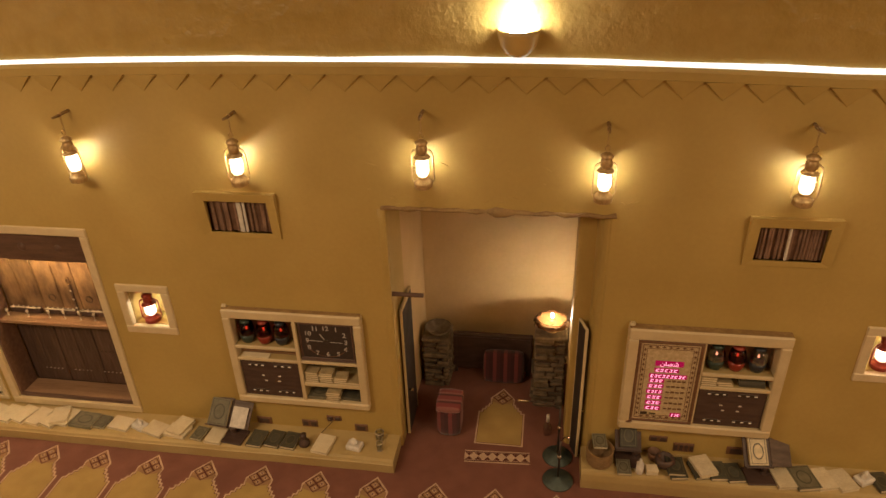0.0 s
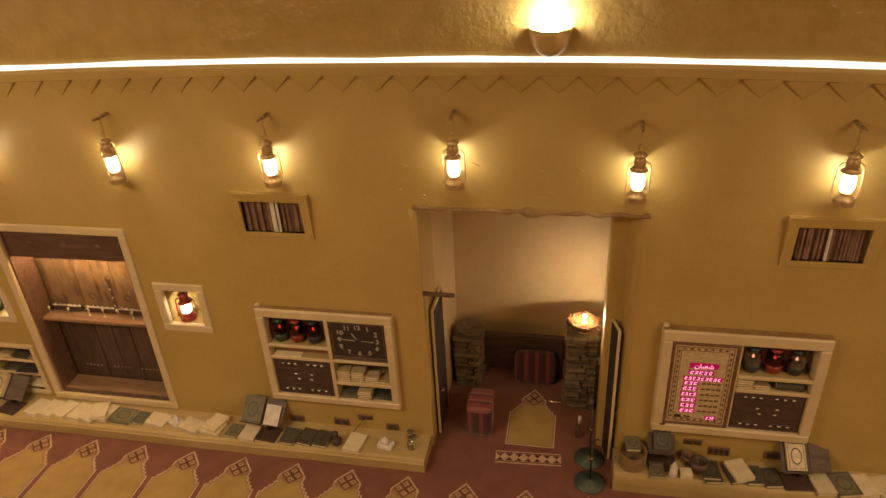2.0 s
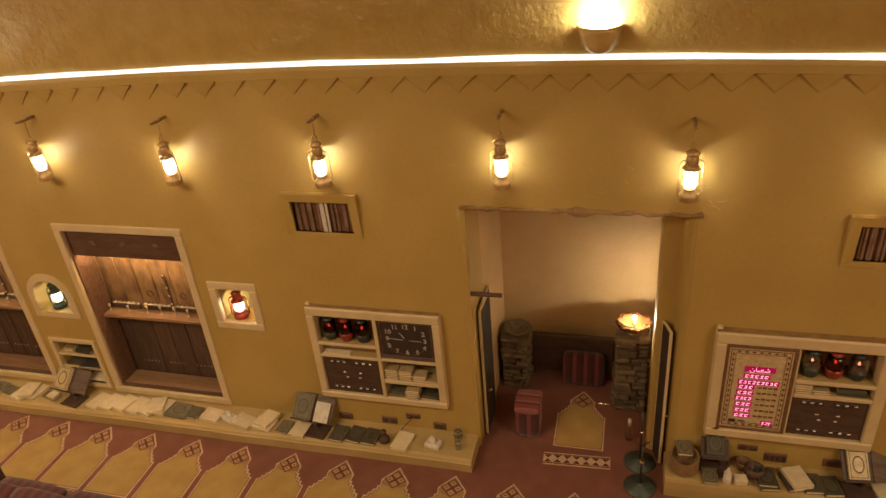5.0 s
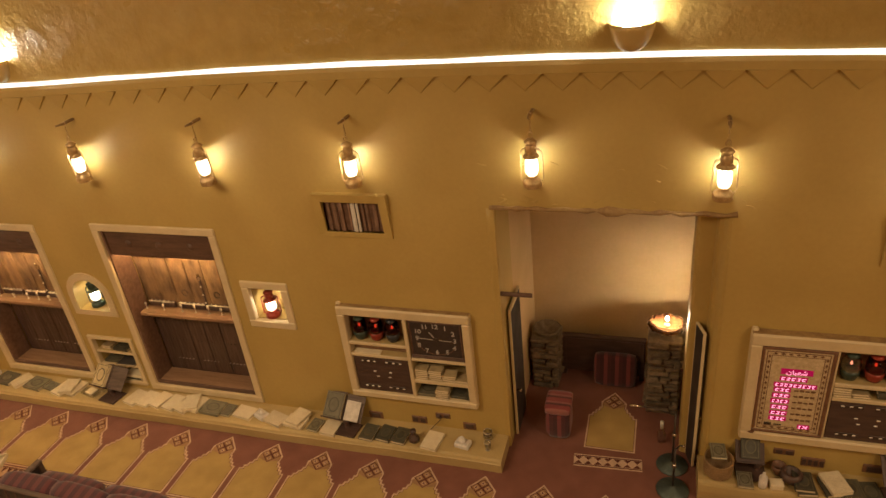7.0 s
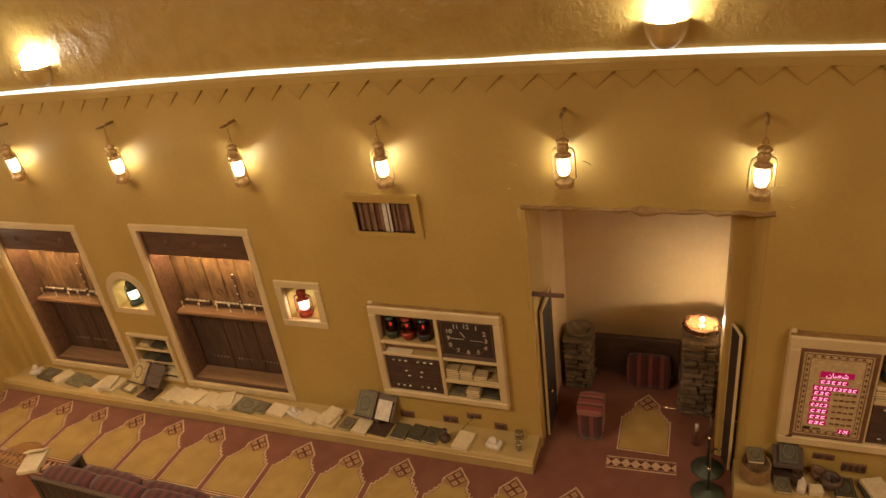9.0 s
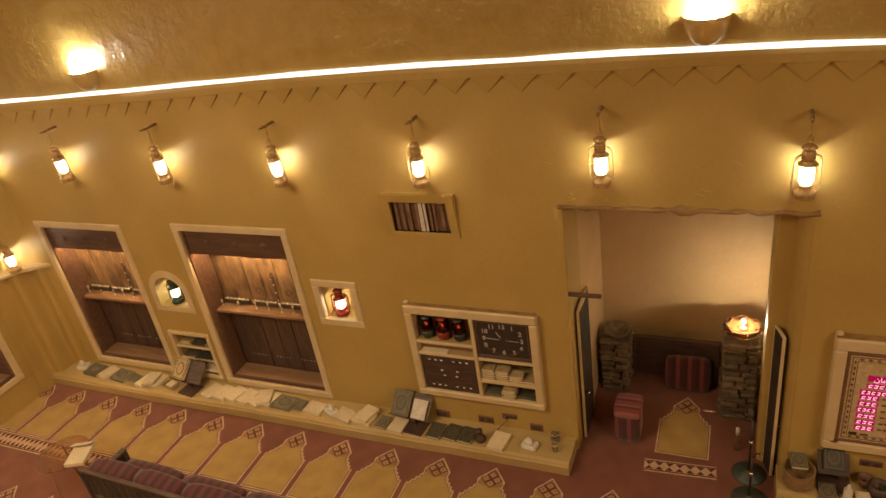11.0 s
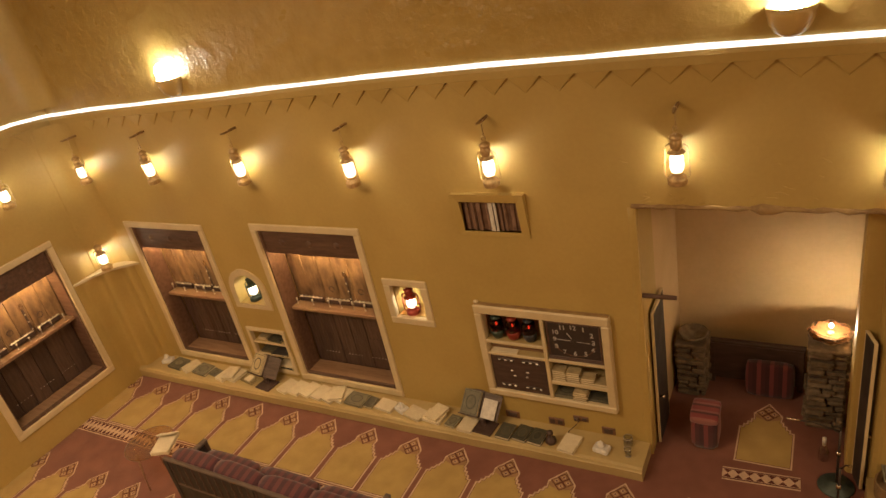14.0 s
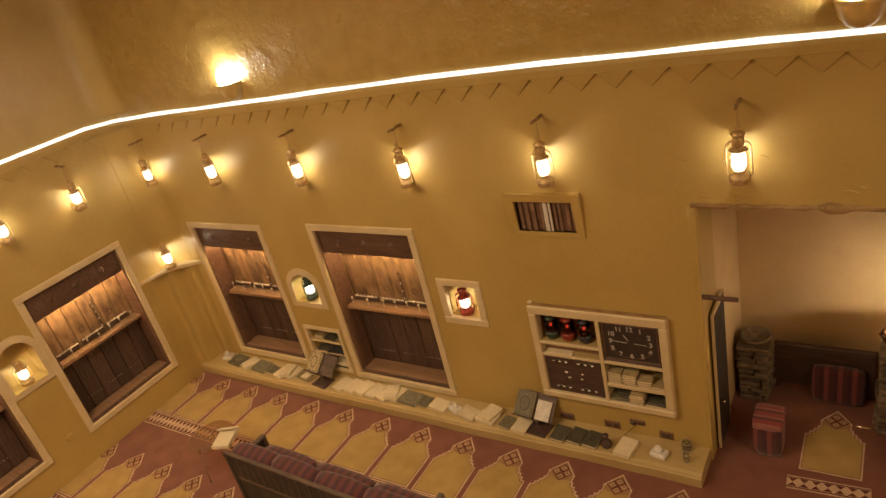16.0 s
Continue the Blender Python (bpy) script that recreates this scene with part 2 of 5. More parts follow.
STRIP = glowing("niche strip light", (1.0, 0.65, 0.30), NICHE_GLOW)
BULB = glowing("table lamp bulb", (1.0, 0.80, 0.54), 1500.0)
DIGIT = glowing("pink display digits", (1.0, 0.30, 0.45), 1.9)

# ---------------------------------------------------------------- mesh tools


class Shape:
    """Collects vertices and faces of one part; every face carries a material slot."""

    def __init__(self):
        self.v, self.f, self.s, self.smooth = [], [], [], []

    def add(self, verts, faces, slot=0, smooth=False):
        k = len(self.v)
        self.v += [tuple(p) for p in verts]
        self.f += [tuple(i + k for i in f) for f in faces]
        self.s += [slot] * len(faces)
        self.smooth += [smooth] * len(faces)
        return self

    def box(self, lo, hi, bevel=0.0, slot=0, m=None):
        (x0, y0, z0), (x1, y1, z1) = lo, hi
        c = min(bevel, (x1 - x0) / 2.2, (y1 - y0) / 2.2, (z1 - z0) / 2.2)
        if c <= 0:
            vs = [(x, y, z) for x in (x0, x1) for y in (y0, y1) for z in (z0, z1)]
            fs = [(0, 1, 3, 2), (4, 6, 7, 5), (0, 4, 5, 1), (2, 3, 7, 6), (0, 2, 6, 4), (1, 5, 7, 3)]
        else:
            vs, fs = [], []
            idx = {}
            for i, x in enumerate((x0, x1)):
                for j, y in enumerate((y0, y1)):
                    for k, z in enumerate((z0, z1)):
                        sx, sy, sz = (c, -c)[i], (c, -c)[j], (c, -c)[k]
                        for a, p in enumerate(((x, y + sy, z + sz), (x + sx, y, z + sz), (x + sx, y + sy, z))):
                            idx[i, j, k, a] = len(vs)
                            vs.append(p)
            q = lambda *keys: tuple(idx[key] for key in keys)
            for i in (0, 1):
                f = q((i, 0, 0, 0), (i, 0, 1, 0), (i, 1, 1, 0), (i, 1, 0, 0))
                fs.append(f if i == 0 else f[::-1])
                f = q((0, i, 0, 1), (1, i, 0, 1), (1, i, 1, 1), (0, i, 1, 1))
                fs.append(f if i == 0 else f[::-1])
                f = q((0, 0, i, 2), (0, 1, i, 2), (1, 1, i, 2), (1, 0, i, 2))
                fs.append(f if i == 0 else f[::-1])
            for i in (0, 1):
                for j in (0, 1):
                    e = (i + j) % 2
                    f = q((i, j, 0, 0), (i, j, 0, 1), (i, j, 1, 1), (i, j, 1, 0))
                    fs.append(f if e else f[::-1])
                    f = q((i, 0, j, 0), (i, 0, j, 2), (i, 1, j, 2), (i, 1, j, 0))
                    fs.append(f[::-1] if e else f)
                    f = q((0, i, j, 1), (0, i, j, 2), (1, i, j, 2), (1, i, j, 1))
                    fs.append(f if e else f[::-1])
                    for k in (0, 1):
                        f = q((i, j, k, 0), (i, j, k, 1), (i, j, k, 2))
                        fs.append(f if (i + j + k) % 2 else f[::-1])
        if m is not None:
            vs = [tuple(m @ Vector(p)) for p in vs]
        return self.add(vs, fs, slot)

    def lathe(self, profile, n=16, centre=(0, 0, 0), slot=0, smooth=True, arc=1.0, start=0.0, squash=1.0):
        vs = []
        steps = n if arc >= 1 else n + 1
        for r, z in profile:
            for i in range(steps):
                a = start + 2 * math.pi * arc * i / n
                vs.append((centre[0] + r * math.cos(a), centre[1] + r * squash * math.sin(a), centre[2] + z))
        fs = []
        for k in range(len(profile) - 1):
            for i in range(n):
                j = (i + 1) % steps if arc >= 1 else i + 1
                fs.append((k * steps + i, k * steps + j, (k + 1) * steps + j, (k + 1) * steps + i))
        return self.add(vs, fs, slot, smooth)

    def tube(self, path, r, n=6, slot=0, closed=False):
        pts = [Vector(p) for p in path]
        vs, fs = [], []
        c = len(pts)
        for i, p in enumerate(pts):
            a = pts[i - 1] if (i or closed) else p
            b = pts[(i + 1) % c] if (i < c - 1 or closed) else p
            d = (b - a).normalized()
            u = d.cross(Vector((0.31, 0.17, 0.93)))
            u = (u if u.length > 0.1 else d.cross(Vector((1, 0, 0)))).normalized()
            w = d.cross(u)
            rr = r[i] if isinstance(r, (list, tuple)) else r
            vs += [tuple(p + rr * (math.cos(2 * math.pi * k / n) * u + math.sin(2 * math.pi * k / n) * w)) for k in range(n)]
        for i in range(c if closed else c - 1):
            j = (i + 1) % c
            fs += [(i * n + k, i * n + (k + 1) % n, j * n + (k + 1) % n, j * n + k) for k in range(n)]
        if not closed:
            fs += [tuple(range(n))[::-1], tuple((c - 1) * n + k for k in range(n))]
        return self.add(vs, fs, slot, True)

    def slab(self, outline, z0, z1, slot=0, m=None):
        """A flat outline (x, y) given depth from z0 to z1, then moved by m."""
        k = len(outline)
        vs = [(x, y, z0) for x, y in outline] + [(x, y, z1) for x, y in outline]
        fs = [tuple(range(k))[::-1], tuple(range(k, 2 * k))] + [(i, (i + 1) % k, (i + 1) % k + k, i + k) for i in range(k)]
        if m is not None:
            vs = [tuple(m @ Vector(p)) for p in vs]
        return self.add(vs, fs, slot)


def mesh_of(shape, name, mats):
    me = bpy.data.meshes.new(name)
    me.from_pydata(shape.v, [], shape.f)
    for m in (mats if isinstance(mats, (list, tuple)) else [mats]):
        me.materials.append(m)
    me.polygons.foreach_set("material_index", shape.s)
    me.polygons.foreach_set("use_smooth", shape.smooth)
    bm = bmesh.new()
    bm.from_mesh(me)
    bmesh.ops.recalc_face_normals(bm, faces=bm.faces)
    bm.to_mesh(me)
    bm.free()
    return me


def part(name, shape, mats, parent=None, label="", m=None):
    ob = new(name, shape if isinstance(shape, bpy.types.Mesh) else mesh_of(shape, name, mats))
    if parent is not None:
        ob.parent = parent
    if m is not None:
        ob.matrix_basis = m
    if label:
        tagged(ob, label)
    return ob


def thing(name, m, label, category, group="", kind=""):
    ob = new(name)
    ob.empty_display_size = 0.1
    ob.matrix_basis = m
    return tagged(ob, label, category, group, kind)


WALL = Matrix(((1, 0, 0, 0), (0, 0, 1, 0), (0, 1, 0, 0), (0, 0, 0, 1)))  # outline (x, z) and depth y

# ---------------------------------------------------------------- the room
XL, XR, YB, ZT = -8.04, 7.3, -9.0, 5.8
JAMB_L, JAMB_R, HEAD = -1.255, 0.52, 2.59
THICK = 0.5


def pierced_wall(name, u0, u1, z0, z1, holes, place, mat, label):
    """A wall with real openings; place(u, z, d) gives the point d deep in it."""
    us = sorted({u0, u1, *[h[0] for h in holes], *[h[1] for h in holes]})
    zs = sorted({z0, z1, *[h[2] for h in holes], *[h[3] for h in holes]})
    solid = {}
    for i in range(len(us) - 1):
        for k in range(len(zs) - 1):
            cu, cz = (us[i] + us[i + 1]) / 2, (zs[k] + zs[k + 1]) / 2
            solid[i, k] = not any(h[0] < cu < h[1] and h[2] < cz < h[3] for h in holes)
    s = Shape()
    for (i, k), full in solid.items():
        a, b, c, d = us[i], us[i + 1], zs[k], zs[k + 1]
        if full:
            s.add([place(a, c, 0), place(b, c, 0), place(b, d, 0), place(a, d, 0)], [(0, 1, 2, 3)])
            s.add([place(a, c, THICK), place(b, c, THICK), place(b, d, THICK), place(a, d, THICK)], [(3, 2, 1, 0)])
        for di, dk, p, q in ((1, 0, (b, c), (b, d)), (0, 1, (a, d), (b, d))):
            if full != solid.get((i + di, k + dk), full):
                s.add([place(*p, 0), place(*q, 0), place(*q, THICK), place(*p, THICK)], [(0, 1, 2, 3)])
        if k == 0 and full and z0 > 0.01:
            s.add([place(a, c, 0), place(b, c, 0), place(b, c, THICK), place(a, c, THICK)], [(0, 1, 2, 3)])
    me = mesh_of(s, name, mat)
    bm = bmesh.new()
    bm.from_mesh(me)
    bmesh.ops.remove_doubles(bm, verts=bm.verts, dist=0.0005)
    bmesh.ops.recalc_face_normals(bm, faces=bm.faces)
    bm.to_mesh(me)
    bm.free()
    ob = new(name, me)
    return tagged(ob, label, "wall", kind="structure")


# openings in the main wall (x0, x1, z0, z1)
WIN_A = (-7.43, -6.23, 0.27, 2.15)
WIN_B = (-5.335, -4.035, 0.235, 2.20)
ARCH = (-5.99, -5.57, 1.19, 1.60)
BOOKS_BETWEEN = (-6.02, -5.50, 0.24, 0.80)
RED_NICHE = (-3.765, -3.40, 1.26, 1.645)
RED_NICHE_R = (2.62, 2.985, 1.26, 1.645)
CLOCK_SHELF = (-2.76, -1.61, 0.548, 1.455)
BOARD_SHELF = (0.822, 1.932, 0.622, 1.515)
VENT_L = (-2.77, -2.23, 2.31, 2.61)
VENT_R = (1.585, 2.075, 2.27, 2.565)
HOLES = [WIN_A, WIN_B, ARCH, BOOKS_BETWEEN, RED_NICHE, RED_NICHE_R, CLOCK_SHELF, BOARD_SHELF, VENT_L, VENT_R, (JAMB_L, JAMB_R, -1, HEAD)]
wall_north = pierced_wall("wall_north", XL, XR, 0.0, 3.58, HOLES, lambda u, z, d: (u, d, z), PLASTER, "ochre clay-plastered wall with niches, shelves and hanging lanterns")
# openings in the side wall (y0, y1, z0, z1)
SIDE_A = (-1.955, -0.725, 0.42, 2.20)
SIDE_ARCH = (-2.50, -2.09, 1.30, 1.86)
SIDE_B = (-3.80, -2.60, 0.42, 2.20)
wall_west = pierced_wall("wall_west", YB, 0.0, 0.0, 3.58, [SIDE_A, SIDE_ARCH, SIDE_B], lambda u, z, d: (XL - d, u, z), PLASTER, "ochre clay-plastered side wall with wooden windows")

s = Shape()
s.box((XR, YB, 0), (XR + 0.4, 0.5, 3.58))
tagged(part("wall_east", s, PLASTER), "plain ochre plastered wall", "wall", kind="structure")
s = Shape()
s.box((XL - 0.5, YB - 0.4, 0), (XR + 0.4, YB, 3.58))
tagged(part("wall_south", s, PLASTER), "plain ochre plastered wall", "wall", kind="structure")


def cove_height(x):
    """Heights of the cove line along the long wall, uneven to fit the camera's view."""
    pts = [(-8.1, 3.575), (-7.1, 3.625), (-5.3, 3.675), (-3.9, 3.725), (-2.5, 3.752), (-0.9, 3.757), (0.2, 3.75), (1.0, 3.732), (2.0, 3.695), (8, 3.695)]
    for (a, za), (b, zb) in zip(pts, pts[1:]):
        if a <= x <= b:
            return za + (zb - za) * (x - a) / (b - a)
    return 3.695


def lip(name, points, label):
    """The wall's top course below the cove, following its line."""
    s = Shape()
    n = len(points)
    vs, fs = [], []
    for (x, y, z, ox, oy) in points:
        vs += [(x, y, 3.58), (x, y, z), (x + ox, y + oy, z), (x + ox, y + oy, 3.58)]
    for i in range(n - 1):
        for k in range(4):
            fs.append((4 * i + k, 4 * i + (k + 1) % 4, 4 * i + 4 + (k + 1) % 4, 4 * i + 4 + k))
    s.add(vs, fs)
    return tagged(part(name, s, PLASTER), label, "wall", kind="structure")


XS = [XL + (XR - XL) * i / 40 for i in range(41)]
lip("wall_top_north", [(x, 0.0, cove_height(x) - 0.01, 0, 0.5) for x in XS], "ochre plaster course under the cove light")
BAND = 0.096
YS = [-9.0 + 0.3 * i for i in range(29)] + [-0.42, -0.2, 0.0]


def side_cove(y):
    return 3.578 + 0.048 * min(1, max(0, -y) / 0.42) + 0.012 * min(1, max(0, -y - 0.42))


lip("wall_top_west", [(XL, y, side_cove(y) - 0.008, -0.5, 0) for y in YS], "ochre plaster course under the cove light")
SET = 0.016
s = Shape()
s.box((XL - 0.5, SET, 3.4), (XR + 0.4, 0.5, ZT))
tagged(part("upper_wall_north", s, ROUGH_PLASTER), "rough glossy ochre plaster above the cove light", "wall", kind="structure")
s = Shape()
s.box((XL - 0.5, YB, 3.4), (XL - SET, SET, ZT))
tagged(part("upper_wall_west", s, SMOOTH_PLASTER), "smooth ochre plaster above the cove light", "wall", kind="structure")
s = Shape()
s.box((XR, YB, 3.58), (XR + 0.4, SET, ZT)).box((XL - 0.5, YB - 0.4, 3.58), (XR + 0.4, YB, ZT))
tagged(part("upper_wall_far", s, PLASTER), "plain ochre plaster of the upper walls", "wall", kind="structure")
s = Shape()
s.box((XL - 0.5, YB - 0.4, ZT), (XR + 0.4, 0.5, ZT + 0.2))
tagged(part("ceiling", s, PLASTER), "plain ochre ceiling", "ceiling", kind="structure")
s = Shape()
s.box((XL - 0.5, YB - 0.4, -0.2), (XR + 0.4, 1.8, 0.0))
floor = tagged(part("floor", s, CARPET), "rust red carpet with golden prayer niches woven in rows", "carpet", kind="structure")

# cove strip: a glowing tape lying on the ledge
s = Shape()
vs, fs = [], []
for x in XS:
    z = cove_height(x) - 0.008
    w = 0.004 * math.sin(5.1 * x) + 0.003 * math.sin(13.7 * x)
    vs += [(x, -0.003, z), (x, -0.003, z + 0.033 + w), (x, SET - 0.004, z + 0.036 + w), (x, SET - 0.004, z)]
for i in range(len(XS) - 1):
    fs += [(4 * i + k, 4 * i + (k + 1) % 4, 4 * i + 4 + (k + 1) % 4, 4 * i + 4 + k) for k in range(4)]
s.add(vs, fs)
tagged(part("cove_light", s, COVE), "continuous glowing cove light strip on the wall ledge", "light strip")
s = Shape()
vs, fs = [], []
for y in YS:
    z = side_cove(y) - 0.006
    vs += [(XL + 0.003, y, z), (XL + 0.003, y, z + 0.034), (XL - SET + 0.004, y, z + 0.037), (XL - SET + 0.004, y, z)]
for i in range(len(YS) - 1):
    fs += [(4 * i + k, 4 * i + (k + 1) % 4, 4 * i + 4 + (k + 1) % 4, 4 * i + 4 + k) for k in range(4)]
s.add(vs, fs)
tagged(part("cove_light", s, COVE), "continuous glowing cove light strip on the wall ledge", "light strip")
# unseen run along the far walls, added to give ambient light
s = Shape()
s.box((XR - 0.06, YB + 0.06, 3.6), (XR - 0.02, -0.02, 3.64)).box((XL + 0.02, YB + 0.02, 3.6), (XR - 0.02, YB + 0.06, 3.64))
tagged(part("cove_light", s, COVE), "continuous glowing cove light strip on the wall ledge", "light strip")

# soft plaster hollow in the corner of the two walls
s = Shape()
r, k = 0.30, 16
arc = [(XL + r - r * math.cos(i * math.pi / 2 / k), -r + r * math.sin(i * math.pi / 2 / k)) for i in range(k + 1)]
arc = [(XL - 0.004, -r - 0.002)] + arc + [(XL + r + 0.002, 0.004)]
n = len(arc)
s.add([(x, y, z) for z in (0.0, 3.5) for x, y in arc], [(i, i + 1, n + i + 1, n + i) for i in range(n - 1)], 0, True)
tagged(part("corner_trim", s, PLASTER), "soft ochre plaster hollow in the corner of the walls", "wall", kind="structure")

s = Shape()
r = 0.28
arc = [(XL - SET + r - r * math.cos(i * math.pi / 2 / k), SET - r + r * math.sin(i * math.pi / 2 / k)) for i in range(k + 1)]
n = len(arc)
s.add([(x, y, z) for z in (3.69, ZT + 0.01) for x, y in arc], [(i, i + 1, n + i + 1, n + i) for i in range(n - 1)], 0, True)
s.add([(XL - SET, SET, 3.69)] + [(x, y, 3.69) for x, y in arc], [(0, i + 1, i + 2) for i in range(n - 1)])
tagged(part("upper_corner_trim", s, SMOOTH_PLASTER), "soft ochre plaster hollow in the upper corner", "wall", kind="structure")

# ---------------------------------------------------------------- prayer alcove
BACK = 1.45
NIB = 0.295
s = Shape()
foot = [(JAMB_R + 0.01, 0.003), (0.50, 0.010), (0.470, 0.038), (0.445, 0.085), (0.434, 0.14), (0.430, 0.20), (NIB + 0.02, 0.215), (NIB, 0.235), (NIB, 0.54), (JAMB_R + 0.01, 0.54)]
k = len(foot)
s.add([(x, y, z) for z in (0, 2.7) for x, y in foot], [(i, k + i, k + (i + 1) % k, (i + 1) % k) for i in range(k)] + [tuple(range(k)), tuple(range(2 * k - 1, k - 1, -1))])
tagged(part("alcove_pier", s, PLASTER), "ochre plaster pier narrowing the alcove opening", "wall", kind="structure")
s = Shape()
s.box((JAMB_L - 0.4, BACK, 0), (JAMB_R + 0.4, BACK + 0.3, 3.2))
tagged(part("alcove_wall_back", s, PALE), "pale beige plaster at the back of the prayer alcove", "wall", kind="structure")
s = Shape()
s.add([(JAMB_L, THICK, 0), (JAMB_L + 0.005, BACK + 0.02, 0), (JAMB_L + 0.005, BACK + 0.02, 3.2), (JAMB_L, THICK, 3.2), (JAMB_L - 0.3, THICK, 0), (JAMB_L - 0.3, BACK + 0.02, 0), (JAMB_L - 0.3, BACK + 0.02, 3.2), (JAMB_L - 0.3, THICK, 3.2)],
      [(0, 1, 2, 3), (4, 7, 6, 5), (0, 4, 5, 1), (3, 2, 6, 7), (1, 5, 6, 2), (0, 3, 7, 4)])
tagged(part("alcove_wall_west", s, PALE), "pale beige plaster side of the prayer alcove", "wall", kind="structure")
s = Shape()
x0, x1 = NIB + 0.10, NIB + 0.10
s.add([(x0, THICK, 0), (x1, BACK + 0.02, 0), (x1, BACK + 0.02, 3.2), (x0, THICK, 3.2), (x0 + 0.3, THICK, 0), (x0 + 0.3, BACK + 0.02, 0), (x0 + 0.3, BACK + 0.02, 3.2), (x0 + 0.3, THICK, 3.2)],
      [(0, 3, 2, 1), (4, 5, 6, 7), (0, 1, 5, 4), (3, 7, 6, 2), (1, 2, 6, 5), (0, 4, 7, 3)])
tagged(part("alcove_wall_east", s, PALE), "pale beige plaster side of the prayer alcove", "wall", kind="structure")
s = Shape()
s.box((JAMB_L - 0.4, 0.45, 3.0), (JAMB_R + 0.4, BACK + 0.3, 3.2))
tagged(part("alcove_ceiling", s, PALE), "pale beige ceiling of the prayer alcove", "ceiling", kind="structure")
# uneven plaster lip over the opening
s = Shape()
path = [(JAMB_L - 0.03 + (JAMB_R - JAMB_L + 0.06) * i / 24, -0.004, HEAD + 0.006 * math.sin(i * 1.9) + 0.004 * math.sin(i * 4.3)) for i in range(25)]
s.tube(path, [0.018 + 0.006 * math.sin(i * 2.7) + (0.022 if 11 < i < 14 else 0) for i in range(25)], 8)
tagged(part("opening_lip", s, BARE_EDGE), "uneven home-made plaster lip over the alcove opening", "trim", kind="structure")

s = Shape()
s.tube([(JAMB_L - 0.045 + 0.004 * math.sin(1.7 * k), 0.043, 0.02 + 0.128 * k) for k in range(21)], 0.049, 14)
tagged(part("jamb_roll", s, PLASTER), "soft rounded plaster edge of the alcove opening", "trim", kind="structure")

# ledges along the foot of the wall
BD, BH = 0.355, 0.14
BDR, BHR = 0.32, 0.20


def ledge(name, x0, x1, label, BD, BH):
    s = Shape()
    n = 24
    vs, fs = [], []
    prof = [(0.0, 0.0), (-BD, 0.0), (-BD - 0.004, 0.10), (-BD + 0.004, BH - 0.035), (-BD + 0.014, BH - 0.012), (-BD + 0.038, BH), (0.0, BH)]
    for i in range(n + 1):
        x = x0 + (x1 - x0) * i / n
        for y, z in prof:
            w = 0.004 * math.sin(2.3 * x + 3 * z) + 0.003 * math.sin(7.1 * x)
            vs.append((x, y + (w if y < 0 else 0), z + (0.003 * math.sin(5.7 * x) if z > 0.11 and y < 0 else 0)))
    k = len(prof)
    for i in range(n):
        fs += [(i * k + j, i * k + j + 1, (i + 1) * k + j + 1, (i + 1) * k + j) for j in range(k - 1)]
    fs += [tuple(range(k)), tuple(n * k + j for j in range(k))[::-1]]
    s.add(vs, fs)
    return tagged(part(name, s, LEDGE_PLASTER), label, "ledge", kind="structure")


ledge("ledge_west", XL, JAMB_L - 0.02, "low ochre plaster ledge along the wall foot holding books", BD, BH)
ledge("ledge_east", JAMB_R - 0.08, XR, "low ochre plaster ledge along the wall foot holding books", BDR, BHR)

# solid corner below the corner shelf
s = Shape()
arc = [(XL, -0.60)] + [(XL + 0.55 * (1 - math.cos(a)) * 0.75, -0.60 + 0.60 * math.sin(a) * 0.9) for a in (0.5, 0.85, 1.2)] + [(XL + 0.42, 0.0)]
n = 36
fold = []
for i in range(n + 1):
    f = i / n
    a = 0.15 + 1.3 * f
    w = 0.035 * math.cos(2 * math.pi * 2.5 * f)
    fold.append((XL + 0.42 * (1 - math.cos(a)) * 1.1 * f ** 0.15 + w * 0.7, -0.60 + 0.605 * math.sin(a) - w))
vs = [(x, y, 0.0) for x, y in fold] + [(x, y, 1.602) for x, y in fold]
s.add(vs, [(i, i + 1, n + 2 + i, n + 1 + i) for i in range(n)], 0, True)
tagged(part("corner_pier", s, PLASTER), "rounded ochre plaster corner under the lantern shelf", "wall", kind="structure")
s = Shape()
arc2 = [(XL, -0.64)] + [(x + 0.02, y - 0.03) for x, y in arc[1:-1]] + [(XL + 0.47, 0.0)]
s.slab([(XL - 0.02, 0.02), *arc2][::-1], 1.602, 1.635)
tagged(part("corner_shelf", s, CREAM), "curved cream plaster shelf filling the room's corner", "shelf", kind="structure")

# proud plaster band and teeth below the cove
s = Shape()
vs, fs = [], []
for x in XS:
    z = cove_height(x)
    vs += [(x, 0.004, z - BAND), (x, -0.022, z - BAND), (x, -0.020, z - 0.04), (x, -0.004, z - 0.012), (x, 0.004, z - 0.011)]
for i in range(len(XS) - 1):
    fs += [(5 * i + k, 5 * i + (k + 1) % 5, 5 * i + 5 + (k + 1) % 5, 5 * i + 5 + k) for k in range(5)]
s.add(vs, fs)
tagged(part("frieze_band_north", s, PLASTER), "proud ochre plaster band above the toothed frieze", "trim", kind="structure")
s = Shape()
vs, fs = [], []
for y in YS:
    z = side_cove(y)
    vs += [(XL - 0.004, y, z - BAND), (XL + 0.022, y, z - BAND), (XL + 0.020, y, z - 0.04), (XL + 0.004, y, z - 0.010), (XL - 0.004, y, z - 0.009)]
for i in range(len(YS) - 1):
    fs += [(5 * i + k, 5 * i + (k + 1) % 5, 5 * i + 5 + (k + 1) % 5, 5 * i + 5 + k) for k in range(5)]
s.add(vs, fs)
